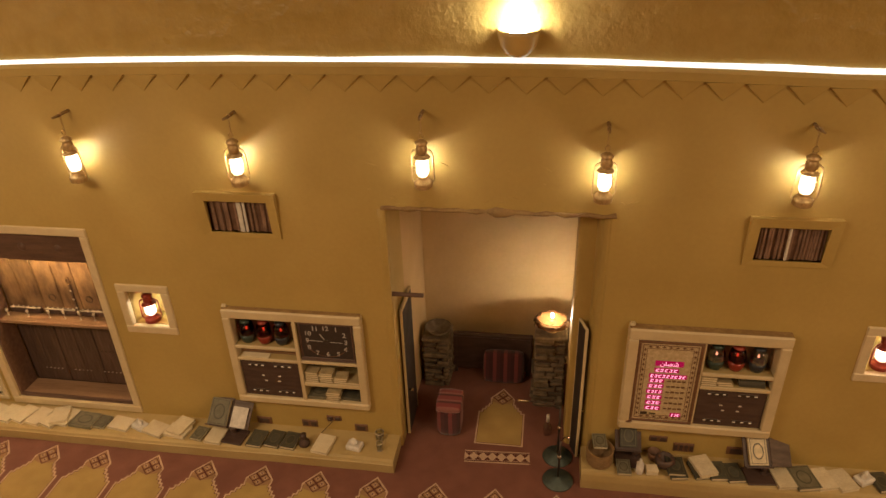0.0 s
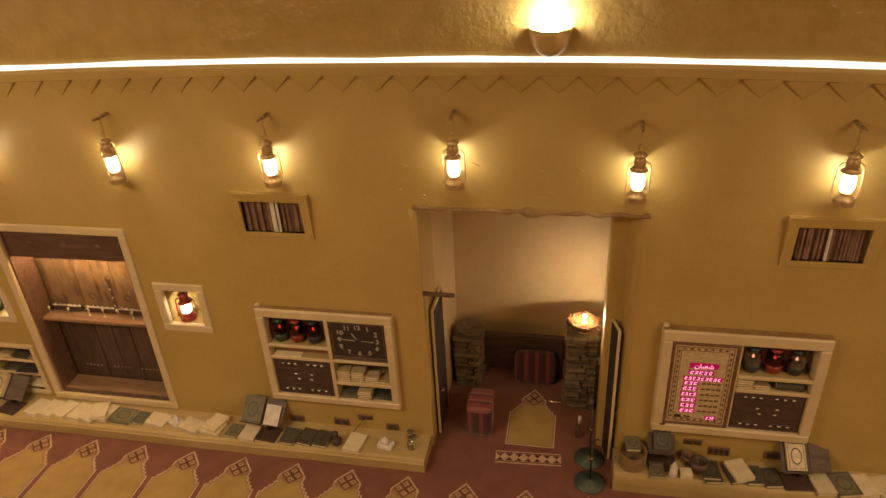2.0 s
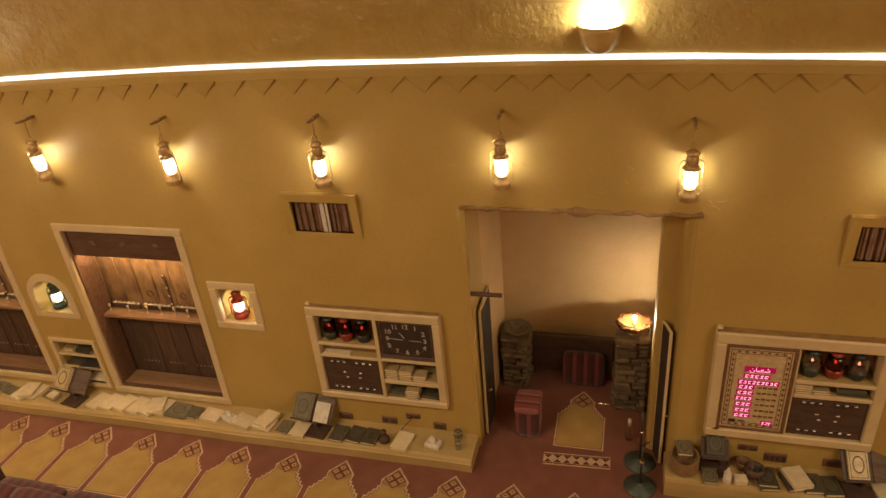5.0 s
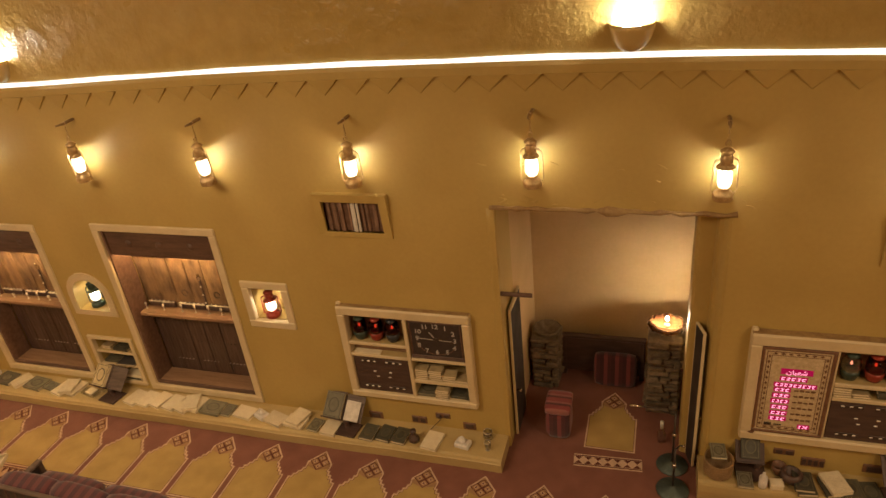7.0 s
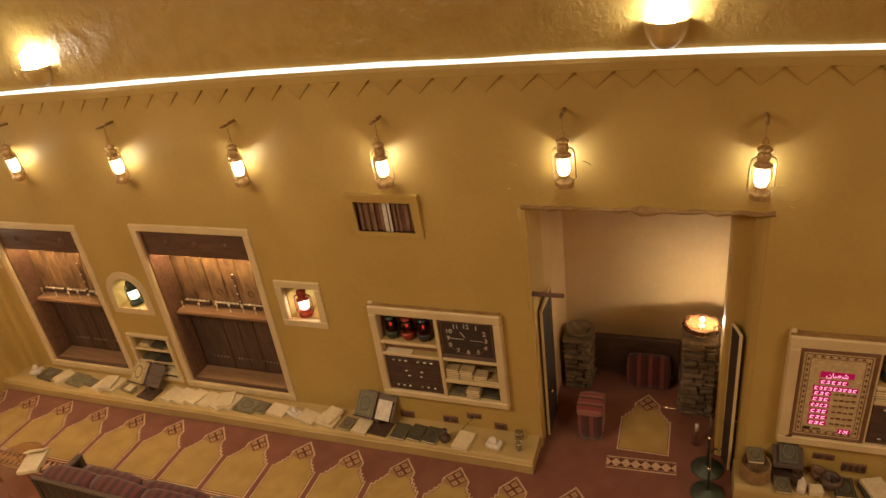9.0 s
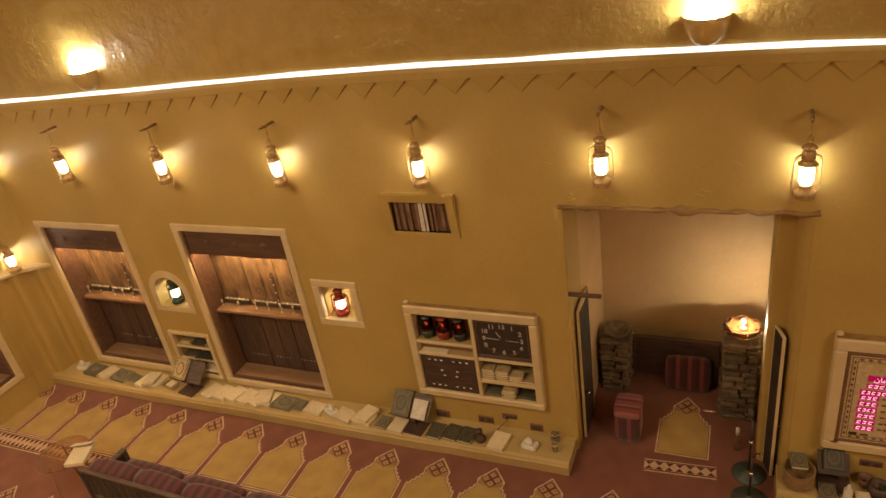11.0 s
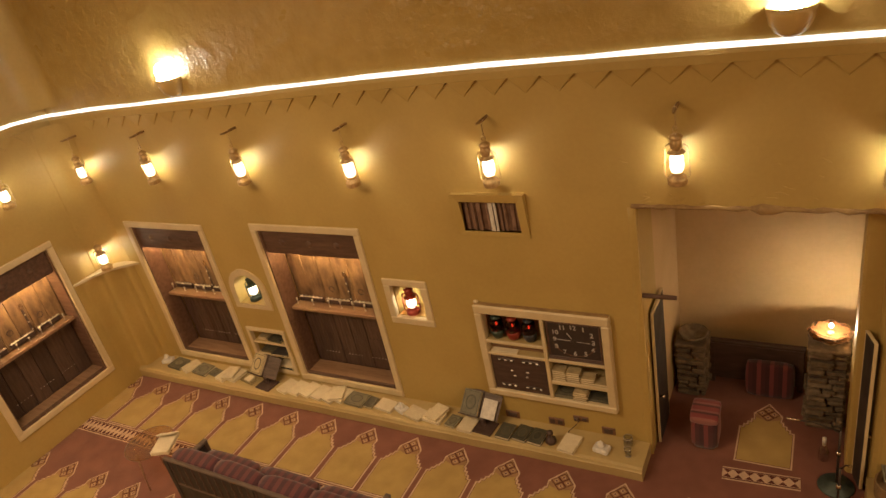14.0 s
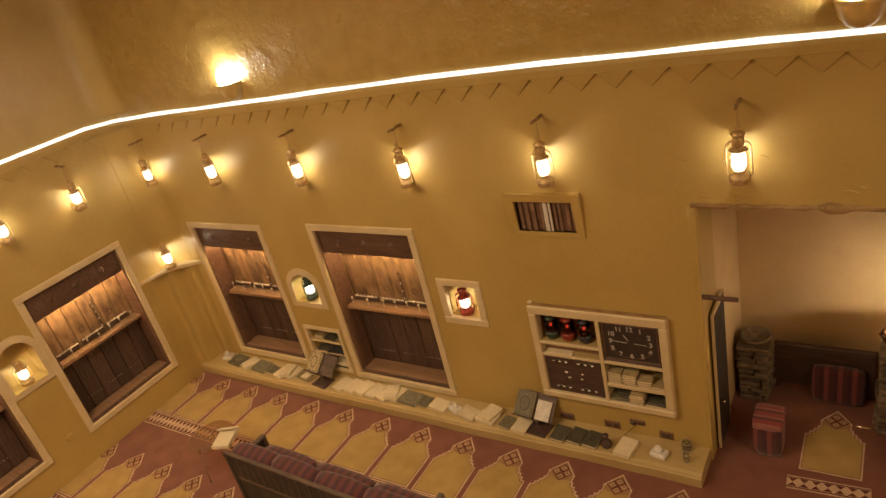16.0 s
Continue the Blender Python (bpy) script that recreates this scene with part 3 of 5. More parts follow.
tagged(part("frieze_band_west", s, PLASTER), "proud ochre plaster band above the toothed frieze", "trim", kind="structure")
tooth = Shape()
tooth.add([(-0.1312, 0, 0), (0.1312, 0, 0), (0, 0, -0.135), (-0.128, -0.026, 0), (0.128, -0.026, 0), (0, -0.005, -0.125)],
          [(3, 4, 5), (0, 1, 4, 3), (1, 2, 5, 4), (2, 0, 3, 5)])
tooth_mesh = mesh_of(tooth, "tooth", PLASTER)
for i in range(-27, 12):
    x = -0.155 + 0.2655 * i
    if XL + 0.15 < x:
        part("tooth", tooth_mesh, None, wall_north, m=pose(x, 0, cove_height(x) - BAND))
for i in range(14):
    y = -0.35 - 0.2665 * i
    part("tooth", tooth_mesh, None, wall_west, m=pose(XL, y, side_cove(y) - BAND, 0, 0, 90))

# ---------------------------------------------------------------- lanterns


def lantern(m, metal, label, group, flame=FLAME):
    """A hurricane lantern, 0.37 m tall, its foot at the origin; the bulb sits high in a frosted globe."""
    t = thing("hurricane_lantern", m, label, "lantern", group)
    s = Shape()
    s.lathe([(0.0, 0.0), (0.064, 0.0), (0.070, 0.003), (0.072, 0.010), (0.069, 0.016), (0.072, 0.021), (0.071, 0.036), (0.060, 0.046), (0.042, 0.054), (0.038, 0.062), (0.042, 0.070), (0.036, 0.077), (0.0, 0.077)], 18)
    part("fuel_tank", s, metal, t)
    s = Shape()
    s.lathe([(0.036, 0.076), (0.046, 0.088), (0.051, 0.110), (0.051, 0.145), (0.047, 0.166), (0.040, 0.186)], 14)
    part("glass_globe", s, FROST, t, "glowing frosted glass globe")
    s = Shape()
    s.lathe([(0.0, 0.134), (0.010, 0.137), (0.015, 0.145), (0.015, 0.155), (0.010, 0.163), (0.0, 0.166)], 10)
    part("bulb", s, flame, t, "bright small bulb")
    s = Shape()
    s.lathe([(0.050, 0.187), (0.064, 0.192), (0.056, 0.200), (0.034, 0.206), (0.036, 0.214), (0.043, 0.222), (0.043, 0.254), (0.036, 0.262), (0.034, 0.270), (0.048, 0.277), (0.050, 0.284), (0.030, 0.297), (0.012, 0.305), (0.0, 0.307)], 16)
    s.lathe([(0.0, 0.189), (0.066, 0.192)], 16)
    part("chimney", s, metal, t)
    for sx in (-1, 1):
        s = Shape()
        s.tube([(sx * 0.050, 0, 0.030), (sx * 0.078, 0, 0.036), (sx * 0.089, 0, 0.055), (sx * 0.087, 0, 0.120), (sx * 0.084, 0, 0.205), (sx * 0.076, 0, 0.226), (sx * 0.058, 0, 0.236), (sx * 0.042, 0, 0.240)], 0.0068, 7)
        part("side_tube", s, metal, t)
    s = Shape()
    for z, r in ((0.100, 0.060), (0.150, 0.058)):
        s.tube([(r * math.cos(a * math.pi / 6), r * math.sin(a * math.pi / 6), z) for a in range(12)], 0.0016, 4, closed=True)
    part("guard_wire", s, metal, t)
    s = Shape()
    s.tube([(0.019 * math.cos(a * math.pi / 5), 0, 0.325 + 0.019 * math.sin(a * math.pi / 5)) for a in range(10)], 0.0042, 5, closed=True)
    part("ring", s, metal, t)
    return t


def peg_with_chain(m, seed):
    """A wooden peg driven into the wall, 0.22 m long, and the wire that hangs from it."""
    rnd = random.Random(seed)
    t = thing("wall_peg", m, "weathered wooden peg in the plaster with a wire hook", "peg", "pegs carrying lanterns")
    s = Shape()
    s.tube([(0, 0.03, 0), (rnd.uniform(-0.008, 0.008), -0.06, 0.006 * rnd.uniform(-1, 1)), (0, -0.13, 0.0), (rnd.uniform(-0.01, 0.01), -0.20, 0.004)], [0.013, 0.014, 0.012, 0.009], 8)
    part("peg", s, PEG_WOOD, t)
    s = Shape()
    s.tube([(0.017 * math.cos(a * math.pi / 4), -0.115, 0.017 * math.sin(a * math.pi / 4)) for a in range(8)], 0.003, 5, closed=True)
    for i in range(6):
        z = -0.026 - 0.022 * i
        e = i % 2
        s.tube([((1 - e) * 0.006 * math.cos(a * math.pi / 3), -0.115 + e * 0.006 * math.cos(a * math.pi / 3), z + 0.014 * math.sin(a * math.pi / 3)) for a in range(6)], 0.0022, 4, closed=True)
    part("chain", s, BRASS, t)
    return t


BRASS_LABEL = "lit brass hurricane lantern hanging from a wall peg"
first = None
LANTERN_X = [(-7.54, 3.40), (-6.36, 3.415), (-5.035, 3.415), (-3.705, 3.41), (-2.335, 3.425), (-0.892, 3.44), (0.418, 3.375), (1.765, 3.40)]
for i, (x, zp) in enumerate(LANTERN_X):
    x, zp = x * 1.018, zp - (0.065 if i < 5 else 0.050)
    peg_with_chain(pose(x, 0, zp), i)
    place = pose(x, -0.115, zp - 0.557, 2, 0, (-4, 6, 3, -8, 5, 0, 9, -6)[i]) @ Matrix.Diagonal((0.98, 0.98, 1.13, 1))
    if first is None:
        first = lantern(place, BRASS, BRASS_LABEL, "lanterns hanging round the room")
    else:
        copy_thing(first, place)
for i, y in enumerate((-0.93, -1.81)):
    peg_with_chain(pose(XL, y, 3.385 + 0.03 * i, 0, 0, 90), 20 + i)
    copy_thing(first, pose(XL + 0.115, y, 2.843 + 0.03 * i, 2, 0, 80 + 9 * i))
copy_thing(first, pose(XL + 0.14, -0.22, 1.636, 0, 0, 30))["label"] = "lit brass hurricane lantern standing on the corner shelf"

# ---------------------------------------------------------------- plaster bowls with up-lights


def bowl_lamp(m):
    t = thing("wall_uplight", m, "amber milk-glass half-bowl wall light glowing upward", "wall lamp", "bowl lights above the cove")
    s = Shape()
    prof = [(0.012, 0.0), (0.06, 0.006), (0.10, 0.035), (0.128, 0.085), (0.145, 0.15), (0.152, 0.19), (0.142, 0.19), (0.134, 0.15), (0.116, 0.09), (0.085, 0.045), (0.05, 0.022), (0.0, 0.018)]
    s.lathe(prof, 14, arc=0.5, start=math.pi)
    part("bowl", s, MILK, t)
    # bulb oversized: its shape stands in for the burnt-out glow on the wall
    s = Shape()
    s.lathe([(0.0, 0.13), (0.030, 0.14), (0.056, 0.17), (0.068, 0.22), (0.066, 0.28), (0.050, 0.325), (0.026, 0.345), (0.0, 0.35)], 16, centre=(0, -0.074, 0))
    part("bulb", s, BOWL, t, "glowing bulb")
    return t


bowl = bowl_lamp(pose(-0.222, SET, 3.786))
copy_thing(bowl, pose(-5.78, SET, 3.707))
# this bowl on the side wall is unseen and added
copy_thing(bowl, pose(XL - SET, -5.4, 3.70, 0, 0, 90))

# ---------------------------------------------------------------- wooden windows in the niches


def frame_ring(s, u0, u1, z0, z1, w, d0, d1, bevel=0.008):
    """Four butted bars round an opening, w wide, in local (u, depth, z); they reach 4 mm into it."""
    u0, u1, z0, z1, w = u0 + 0.004, u1 - 0.004, z0 + 0.004, z1 - 0.004, w + 0.004
    s.box((u0 - w, d0, z1), (u1 + w, d1, z1 + w), bevel)
    s.box((u0 - w, d0, z0 - w), (u1 + w, d1, z0), bevel)
    s.box((u0 - w, d0, z0), (u0, d1, z1), bevel)
    s.box((u1, d0, z0), (u1 + w, d1, z1), bevel)


def wooden_window(name, u0, u1, z0, z1, m, shelf_z, seed):
    """Cream frame, board lining, header beam with knobs, plank back, mid shelf with metal pieces and a sill."""
    rnd = random.Random(seed)
    t = thing(name, m, "deep niche with old plank shutters, a beam, a lit shelf and cream frame", "window", kind="structure")
    depth = 0.26
    s = Shape()
    frame_ring(s, u0, u1, z0, z1, 0.075, -0.022, 0.05)
    part("window_frame", s, CREAM, t, "cream painted surround")
    for a, b in ((u0, u0 + 0.025), (u1 - 0.025, u1)):
        s = Shape()
        s.box((a, 0.012, z0), (b, depth, z1), 0.004)
        part("lining", s, BOARD, t)
    s = Shape()
    s.box((u0 + 0.025, 0.012, z1 - 0.025), (u1 - 0.025, depth, z1), 0.004)
    part("lining", s, BOARD, t)
    s = Shape()
    s.box((u0 + 0.025, 0.03, z0), (u1 - 0.025, depth, z0 + 0.035), 0.006)
    part("window_sill", s, SHELF_WOOD, t)
    # dark strip drawn where only the gap's shade shows under the sill
    s = Shape()
    s.box((u0 + 0.025, 0.008, z0), (u1 - 0.025, 0.03, z0 + 0.045), 0.004)
    part("sill_apron", s, BEAM_WOOD, t, "dark strip standing in for the shadow gap below the sill")
    s = Shape()
    s.box((u0 + 0.025, 0.03, z1 - 0.305), (u1 - 0.025, 0.10, z1 - 0.025), 0.01)
    beam = part("beam", s, BEAM_WOOD, t, "dark wooden header beam")
    for i in range(3):
        s = Shape()
        s.lathe([(0.0, 0.018), (0.026, 0.014), (0.038, 0.004), (0.042, 0.0)], 10)
        part("knob", s, BEAM_WOOD, beam, m=pose(u0 + (u1 - u0) * (0.22 + 0.28 * i), 0.03, z1 - 0.16, 90))
    n = 6
    w = (u1 - u0 - 0.05) / n
    for i in range(n):
        a = u0 + 0.025 + i * w
        s = Shape()
        s.box((a + 0.003, depth - 0.004 + rnd.uniform(0, 0.006), shelf_z - 0.03), (a + w - 0.003, depth + 0.03, z1 - 0.025), 0.006)
        part("plank", s, OLD_WOOD, t)
        # below the shelf the shade is painted in by the darker plank colour
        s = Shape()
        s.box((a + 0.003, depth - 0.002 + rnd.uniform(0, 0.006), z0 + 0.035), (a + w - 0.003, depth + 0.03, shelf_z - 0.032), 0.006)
        part("plank", s, SHADED_WOOD, t, "lower plank darkened for the shade under the shelf" if i == 0 else "")
    s = Shape()
    s.box((u0, depth + 0.03, z0), (u1, depth + 0.05, z1))
    part("backing", s, DARK_WOOD, t)
    s = Shape()
    s.box((u0 + 0.025, 0.10, shelf_z - 0.04), (u1 - 0.025, depth - 0.006, shelf_z), 0.005)
    part("shelf", s, SHELF_WOOD, t, "tan shelf board lightened for the strip light")
    # carved rail with metal fittings standing on the shelf
    k = 3
    for i in range(k):
        a = u0 + 0.09 + i * (u1 - u0 - 0.16) / k
        b = a + (u1 - u0 - 0.16) / k - 0.05
        s = Shape()
        s.box((a, 0.215, shelf_z + 0.02), (b, 0.25, shelf_z + 0.085), 0.006)
        part("rail", s, DARK_WOOD, t)
        s = Shape()
        for j in range(6):
            x = a + (b - a) * (j + 0.5) / 6
            s.lathe([(0.0, 0.012), (0.005, 0.009), (0.007, 0.0)], 8, centre=(x, 0.228, shelf_z + 0.088))
        s.box((a, 0.206, shelf_z + 0.078), (b, 0.226, shelf_z + 0.090), 0.003)
        part("studded_strip", s, TIN, t, "bright nickel studded strip")
    for x in (u0 + 0.06, u0 + (u1 - u0) * 0.22, u0 + (u1 - u0) * 0.40, u0 + (u1 - u0) * 0.53, u0 + (u1 - u0) * 0.66, u0 + (u1 - u0) * 0.78, u1 - 0.10):
        s = Shape()
        hgt = rnd.uniform(0.05, 0.11)
        s.lathe([(0.012, 0.0), (0.012, 0.003), (0.0035, 0.008), (0.0035, hgt * 0.5), (0.012, hgt * 0.62), (0.013, hgt), (0.0, hgt * 0.98)], 10, centre=(x, 0.185, shelf_z))
        part("fitting", s, TIN, t, "small bright metal cup")
    # door pull and the stud rows of the old shutters
    s = Shape()
    x = u0 + (u1 - u0) * 0.62
    s.tube([(x + 0.022 * math.cos(a * math.pi / 5), depth - 0.012, shelf_z + 0.40 + 0.03 * math.sin(a * math.pi / 5)) for a in range(10)], 0.006, 5, closed=True)
    s.lathe([(0.0, 0.0), (0.014, 0.0), (0.014, 0.02), (0.0, 0.024)], 8, centre=(x, depth - 0.014, shelf_z + 0.425))
    part("door_pull", s, NICKEL, t, "bright metal ring pull")
    s = Shape()
    s.box((x - 0.012, depth - 0.022, shelf_z + 0.02), (x + 0.012, depth - 0.004, shelf_z + 0.37), 0.004)
    bar = part("latch_bar", s, SHADED_WOOD, t, "upright dark latch bar")
    for zz in (0.10, 0.20, 0.30):
        s = Shape()
        s.lathe([(0.0, 0.007), (0.008, 0.005), (0.012, 0.0)], 8)
        part("rivet", s, TIN, bar, m=pose(x, depth - 0.022, shelf_z + zz, 90))
    for i in range(2):
        s = Shape()
        c = x + (0.16, -0.24)[i]
        s.tube([(c + 0.035 * math.cos(a * math.pi / 6), depth - 0.010, shelf_z + 0.20 + 0.035 * math.sin(a * math.pi / 6)) for a in range(12)], 0.005, 5, closed=True)
        part("carved_ring", s, SHADED_WOOD, t)
    for zz in (0.19, 0.46):
        s = Shape()
        for i in range(3):
            for j in range(5):
                x = u0 + 0.20 + i * (u1 - u0 - 0.3) / 3 + j * 0.045
                s.lathe([(0.0, 0.0), (0.006, 0.002), (0.008, 0.008)], 6, centre=(x, depth - 0.010, z0 + zz))
        part("stud_row", s, TIN if zz < 0.3 else IRON, t)
    s = Shape()
    s.box((u0 + 0.05, 0.104, z1 - 0.300), (u1 - 0.05, 0.116, z1 - 0.282))
    part("strip_lamp", s, STRIP, t, "warm strip light behind the beam")
    return t


wooden_window("window_1", *WIN_A, pose(0, 0, 0), 1.13, 1)
wooden_window("window_2", *WIN_B, pose(0, 0, 0), 1.14, 2)
# local u runs along -y on the side wall
side = Matrix(((0, -1, 0, XL), (1, 0, 0, 0), (0, 0, 1, 0), (0, 0, 0, 1)))
wooden_window("window_3", SIDE_A[0], SIDE_A[1], SIDE_A[2], SIDE_A[3], side, 1.24, 3)
wooden_window("window_4", SIDE_B[0], SIDE_B[1], SIDE_B[2], SIDE_B[3], side, 1.24, 4)

# ---------------------------------------------------------------- small lamp niches


def square_niche(u0, u1, z0, z1):
    t = thing("lamp_niche", pose(0, 0, 0), "square cream-framed lamp niche in the plaster", "niche", "lamp niches", "structure")
    s = Shape()
    frame_ring(s, u0, u1, z0, z1, 0.075, -0.02, 0.04)
    part("niche_frame", s, CREAM, t)
    s = Shape()
    s.box((u0, 0.24, z0), (u1, 0.27, z1)).box((u0, 0.04, z0), (u0 + 0.006, 0.24, z1)).box((u1 - 0.006, 0.04, z0), (u1, 0.24, z1))
    s.box((u0, 0.04, z0), (u1, 0.24, z0 + 0.006)).box((u0, 0.04, z1 - 0.006), (u1, 0.24, z1))
    part("lining", s, PLASTER, t)
    lantern(pose((u0 + u1) / 2 - 0.035, 0.085, z0 + 0.007, 0, 0, 12), RED_ENAMEL, "lit red enamel hurricane lantern standing in a square niche", "lanterns in niches", NICHE_FLAME)


square_niche(*RED_NICHE)
square_niche(*RED_NICHE_R)


def arched_niche(u0, u1, z0, z1, m, enamel, label, where, point=False):
    """A plate with an arched opening, set over a square hole, and a lining."""
    t = thing("lamp_niche", m, "arched cream plaster lamp niche with a standing lantern", "niche", "lamp niches", "structure")
    c, r = (u0 + u1) / 2, (u1 - u0) / 2 - 0.005
    spring = z1 - r - 0.01
    inner = [(c - r, z0 + 0.01), (c + r, z0 + 0.01)] + [(c + r * math.cos(a * math.pi / 10), spring + (r if not point else r * 0.92) * math.sin(a * math.pi / 10)) for a in range(11)]
    R = r + 0.082
    outer = [(c - R, z0 - 0.055), (c + R, z0 - 0.055)] + [(c + R * math.cos(a * math.pi / 10), spring + R * math.sin(a * math.pi / 10)) for a in range(11)]
    k = len(inner)
    s = Shape()
    vs = [(x, -0.02, z) for x, z in inner] + [(x, -0.016, z) for x, z in outer] + [(x, 0.0, z) for x, z in outer] + [(x, 0.20, z) for x, z in inner]
    fs = []
    for i in range(k):
        j = (i + 1) % k
        fs += [(i, j, k + j, k + i), (k + i, k + j, 2 * k + j, 2 * k + i)]
    s.add(vs, fs)
    part("niche_frame", s, CREAM, t)
    s = Shape()
    s.add([(x, -0.018, z) for x, z in inner] + [(x, 0.20, z) for x, z in inner], [(i, k + i, k + (i + 1) % k, (i + 1) % k) for i in range(k)] + [tuple(range(k, 2 * k))])
    part("lining", s, PLASTER, t)
    s = Shape()
    s.box((u0 - 0.02, 0.22, z0 - 0.02), (u1 + 0.02, 0.25, z1 + 0.02))
    part("backing", s, PLASTER, t)
    lantern(where, enamel, label, "lanterns in niches", NICHE_FLAME)


arched_niche(*ARCH, pose(0, 0, 0), GREEN_ENAMEL, "lit green enamel hurricane lantern standing in an arched niche", pose(-5.815, 0.085, 1.202, 0, 0, 10))
arched_niche(*SIDE_ARCH, side, BRASS, "lit brass hurricane lantern standing in an arched niche", pose(XL - 0.08, -2.29, 1.312, 0, 0, 80))

# ---------------------------------------------------------------- woven prayer niches on the carpet
HALF = [(0.247, 0.0), (0.247, 0.460), (0.214, 0.462), (0.212, 0.502), (0.182, 0.504), (0.180, 0.544), (0.150, 0.546), (0.148, 0.588), (0.126, 0.590), (0.134, 0.668), (0.0, 0.83)]


def grown(profile, d, base):
    """The half outline drawn in by d, as a full closed outline."""
    half = [(max(0.0, x - d), y - d) for x, y in profile]
    half[0] = (half[0][0], base)
    half[-1] = (0.0, profile[-1][1] - 1.5 * d)
    half[-2] = (half[-2][0], half[-2][1] - 0.2 * d)
    return half + [(-x, y) for x, y in half[-2::-1]]


def prayer_niche_mesh():
    s = Shape()
    s.slab(grown(HALF, 0.0, 0.0), 0.0, 0.0020, 0)
    s.slab(grown(HALF, 0.015, 0.014), 0.0, 0.0030, 2)
    s.slab(grown(HALF, 0.020, 0.019), 0.0, 0.0040, 1)
    # gable panel with four small diamonds
    g = [(0.112, 0.610), (0.116, 0.652), (0.0, 0.795), (-0.116, 0.652), (-0.112, 0.610), (0.0, 0.572)]
    s.slab(g, 0.0, 0.0050, 4)
    for dx, dy in ((0, 0.053), (0, -0.053), (0.054, 0), (-0.054, 0)):
        cx, cy = dx, 0.676 + dy
        for r, z, slot in ((0.055, 0.0060, 2), (0.043, 0.0066, 3), (0.022, 0.0070, 0), (0.012, 0.0076, 2)):
            s.slab([(cx + r, cy), (cx, cy + r * 0.95), (cx - r, cy), (cx, cy - r * 0.95)], 0.0, z, slot)
    return mesh_of(s, "prayer_niche", [YARN, FIELD, DARK_YARN, TAN_YARN, TAN_YARN])


niche_mesh = prayer_niche_mesh()
for row, y in enumerate((-1.205, -2.66, -4.115)):
    for i in range(-2, 18):
        x = -6.905 + 0.549 * i
        part("prayer_niche", niche_mesh, None, floor, "golden prayer niche woven with cream outline" if i == 0 else "", pose(x, y - 0.004 * i, 0.0005))
alcove_niche = part("prayer_niche", niche_mesh, None, floor, "single prayer niche woven in the alcove", pose(-0.335, 0.115, 0.0005) @ Matrix.Diagonal((0.96, 1.0, 1, 1)))


def border_mesh(n, step, h):
    """A woven band of opposed triangles between two cream lines."""
    s = Shape()
    w = n * step
    s.slab([(0, 0), (w, 0), (w, h), (0, h)], 0, 0.002, 0)
    s.slab([(0, 0.014), (w, 0.014), (w, h - 0.014), (0, h - 0.014)], 0, 0.003, 1)
    s.slab([(0, 0.026), (w, 0.026), (w, h - 0.026), (0, h - 0.026)], 0, 0.004, 0)
    q = step * 0.40
    for i in range(n):
        c = (i + 0.5) * step
        s.slab([(c - q, 0.030), (c + q, 0.030), (c, h / 2 - 0.004)], 0, 0.005, 1)
        s.slab([(c + q, h - 0.030), (c - q, h - 0.030), (c, h / 2 + 0.004)], 0, 0.005, 1)
    return mesh_of(s, "woven_border", [YARN, DARK_YARN])


long_border = border_mesh(22, 0.0702, 0.20)
for row, y in enumerate((-1.415, -2.87)):
    for i in range(7):
        part("woven_border", long_border, None, floor, m=pose(-8.03 + 1.5444 * i, y - 0.012 * i, 0.0005))
part("woven_border", border_mesh(7, 0.0886, 0.15), None, floor, m=pose(-0.64, -0.135, 0.0005, 0, 0, 3))

# ---------------------------------------------------------------- air vents


def vent(u0, u1, z0, z1, seed, pale=()):
    rnd = random.Random(seed)
    t = thing("air_vent", pose(0, 0, 0), "plaster-framed air vent with brown vertical slats", "vent", "air vents", "structure")
    s = Shape()
    w, d = 0.075, 0.055
    a = [(u0 - w, z0 - w * 0.6), (u1 + w, z0 - w * 0.6), (u1 + w, z1 + w), (u0 - w, z1 + w)]
    b = [(u0, z0), (u1, z0), (u1, z1), (u0, z1)]
    vs = [(x, 0.0, z) for x, z in a] + [(x * 0.998 + 0.002 * (u0 + u1) / 2, -d * (1 if z > z1 else 0.25), z) for x, z in a] + [(x, -d * (0.75 if z >= z1 else 0.2), z) for x, z in b] + [(x, 0.10, z) for x, z in b]
    fs = []
    for k in (0, 4, 8):
        for i in range(4):
            j = (i + 1) % 4
            fs.append((k + i, k + j, k + 4 + j, k + 4 + i))
    s.add(vs, fs)
    part("vent_frame", s, PLASTER, t)
    s = Shape()
    s.box((u0, 0.030, z0), (u1, 0.06, z1))
    part("backing", s, BOARD, t)
    n = 19
    for i in range(n):
        x = u0 + (u1 - u0) * (i + 0.5) / n
        s = Shape()
        s.box((-0.0105, -0.008, z0 + 0.002), (0.0105, 0.008, z1 - 0.002), 0.003, m=pose(x + rnd.uniform(-0.003, 0.003), 0.012 if i in pale else 0.02, 0, 0, rnd.uniform(-0.6, 0.6), 22 + rnd.uniform(-3, 3)))
        # middle slats are white: the light's reflection is painted by their colour
        part("slat", s, WHITE if i in pale else SLAT, t, "slat whitened to imitate a light reflection" if i in pale else "")
    return t


vent(*VENT_L, 1, (9, 10, 11))
vent(*VENT_R, 2, (9,))

# ---------------------------------------------------------------- books


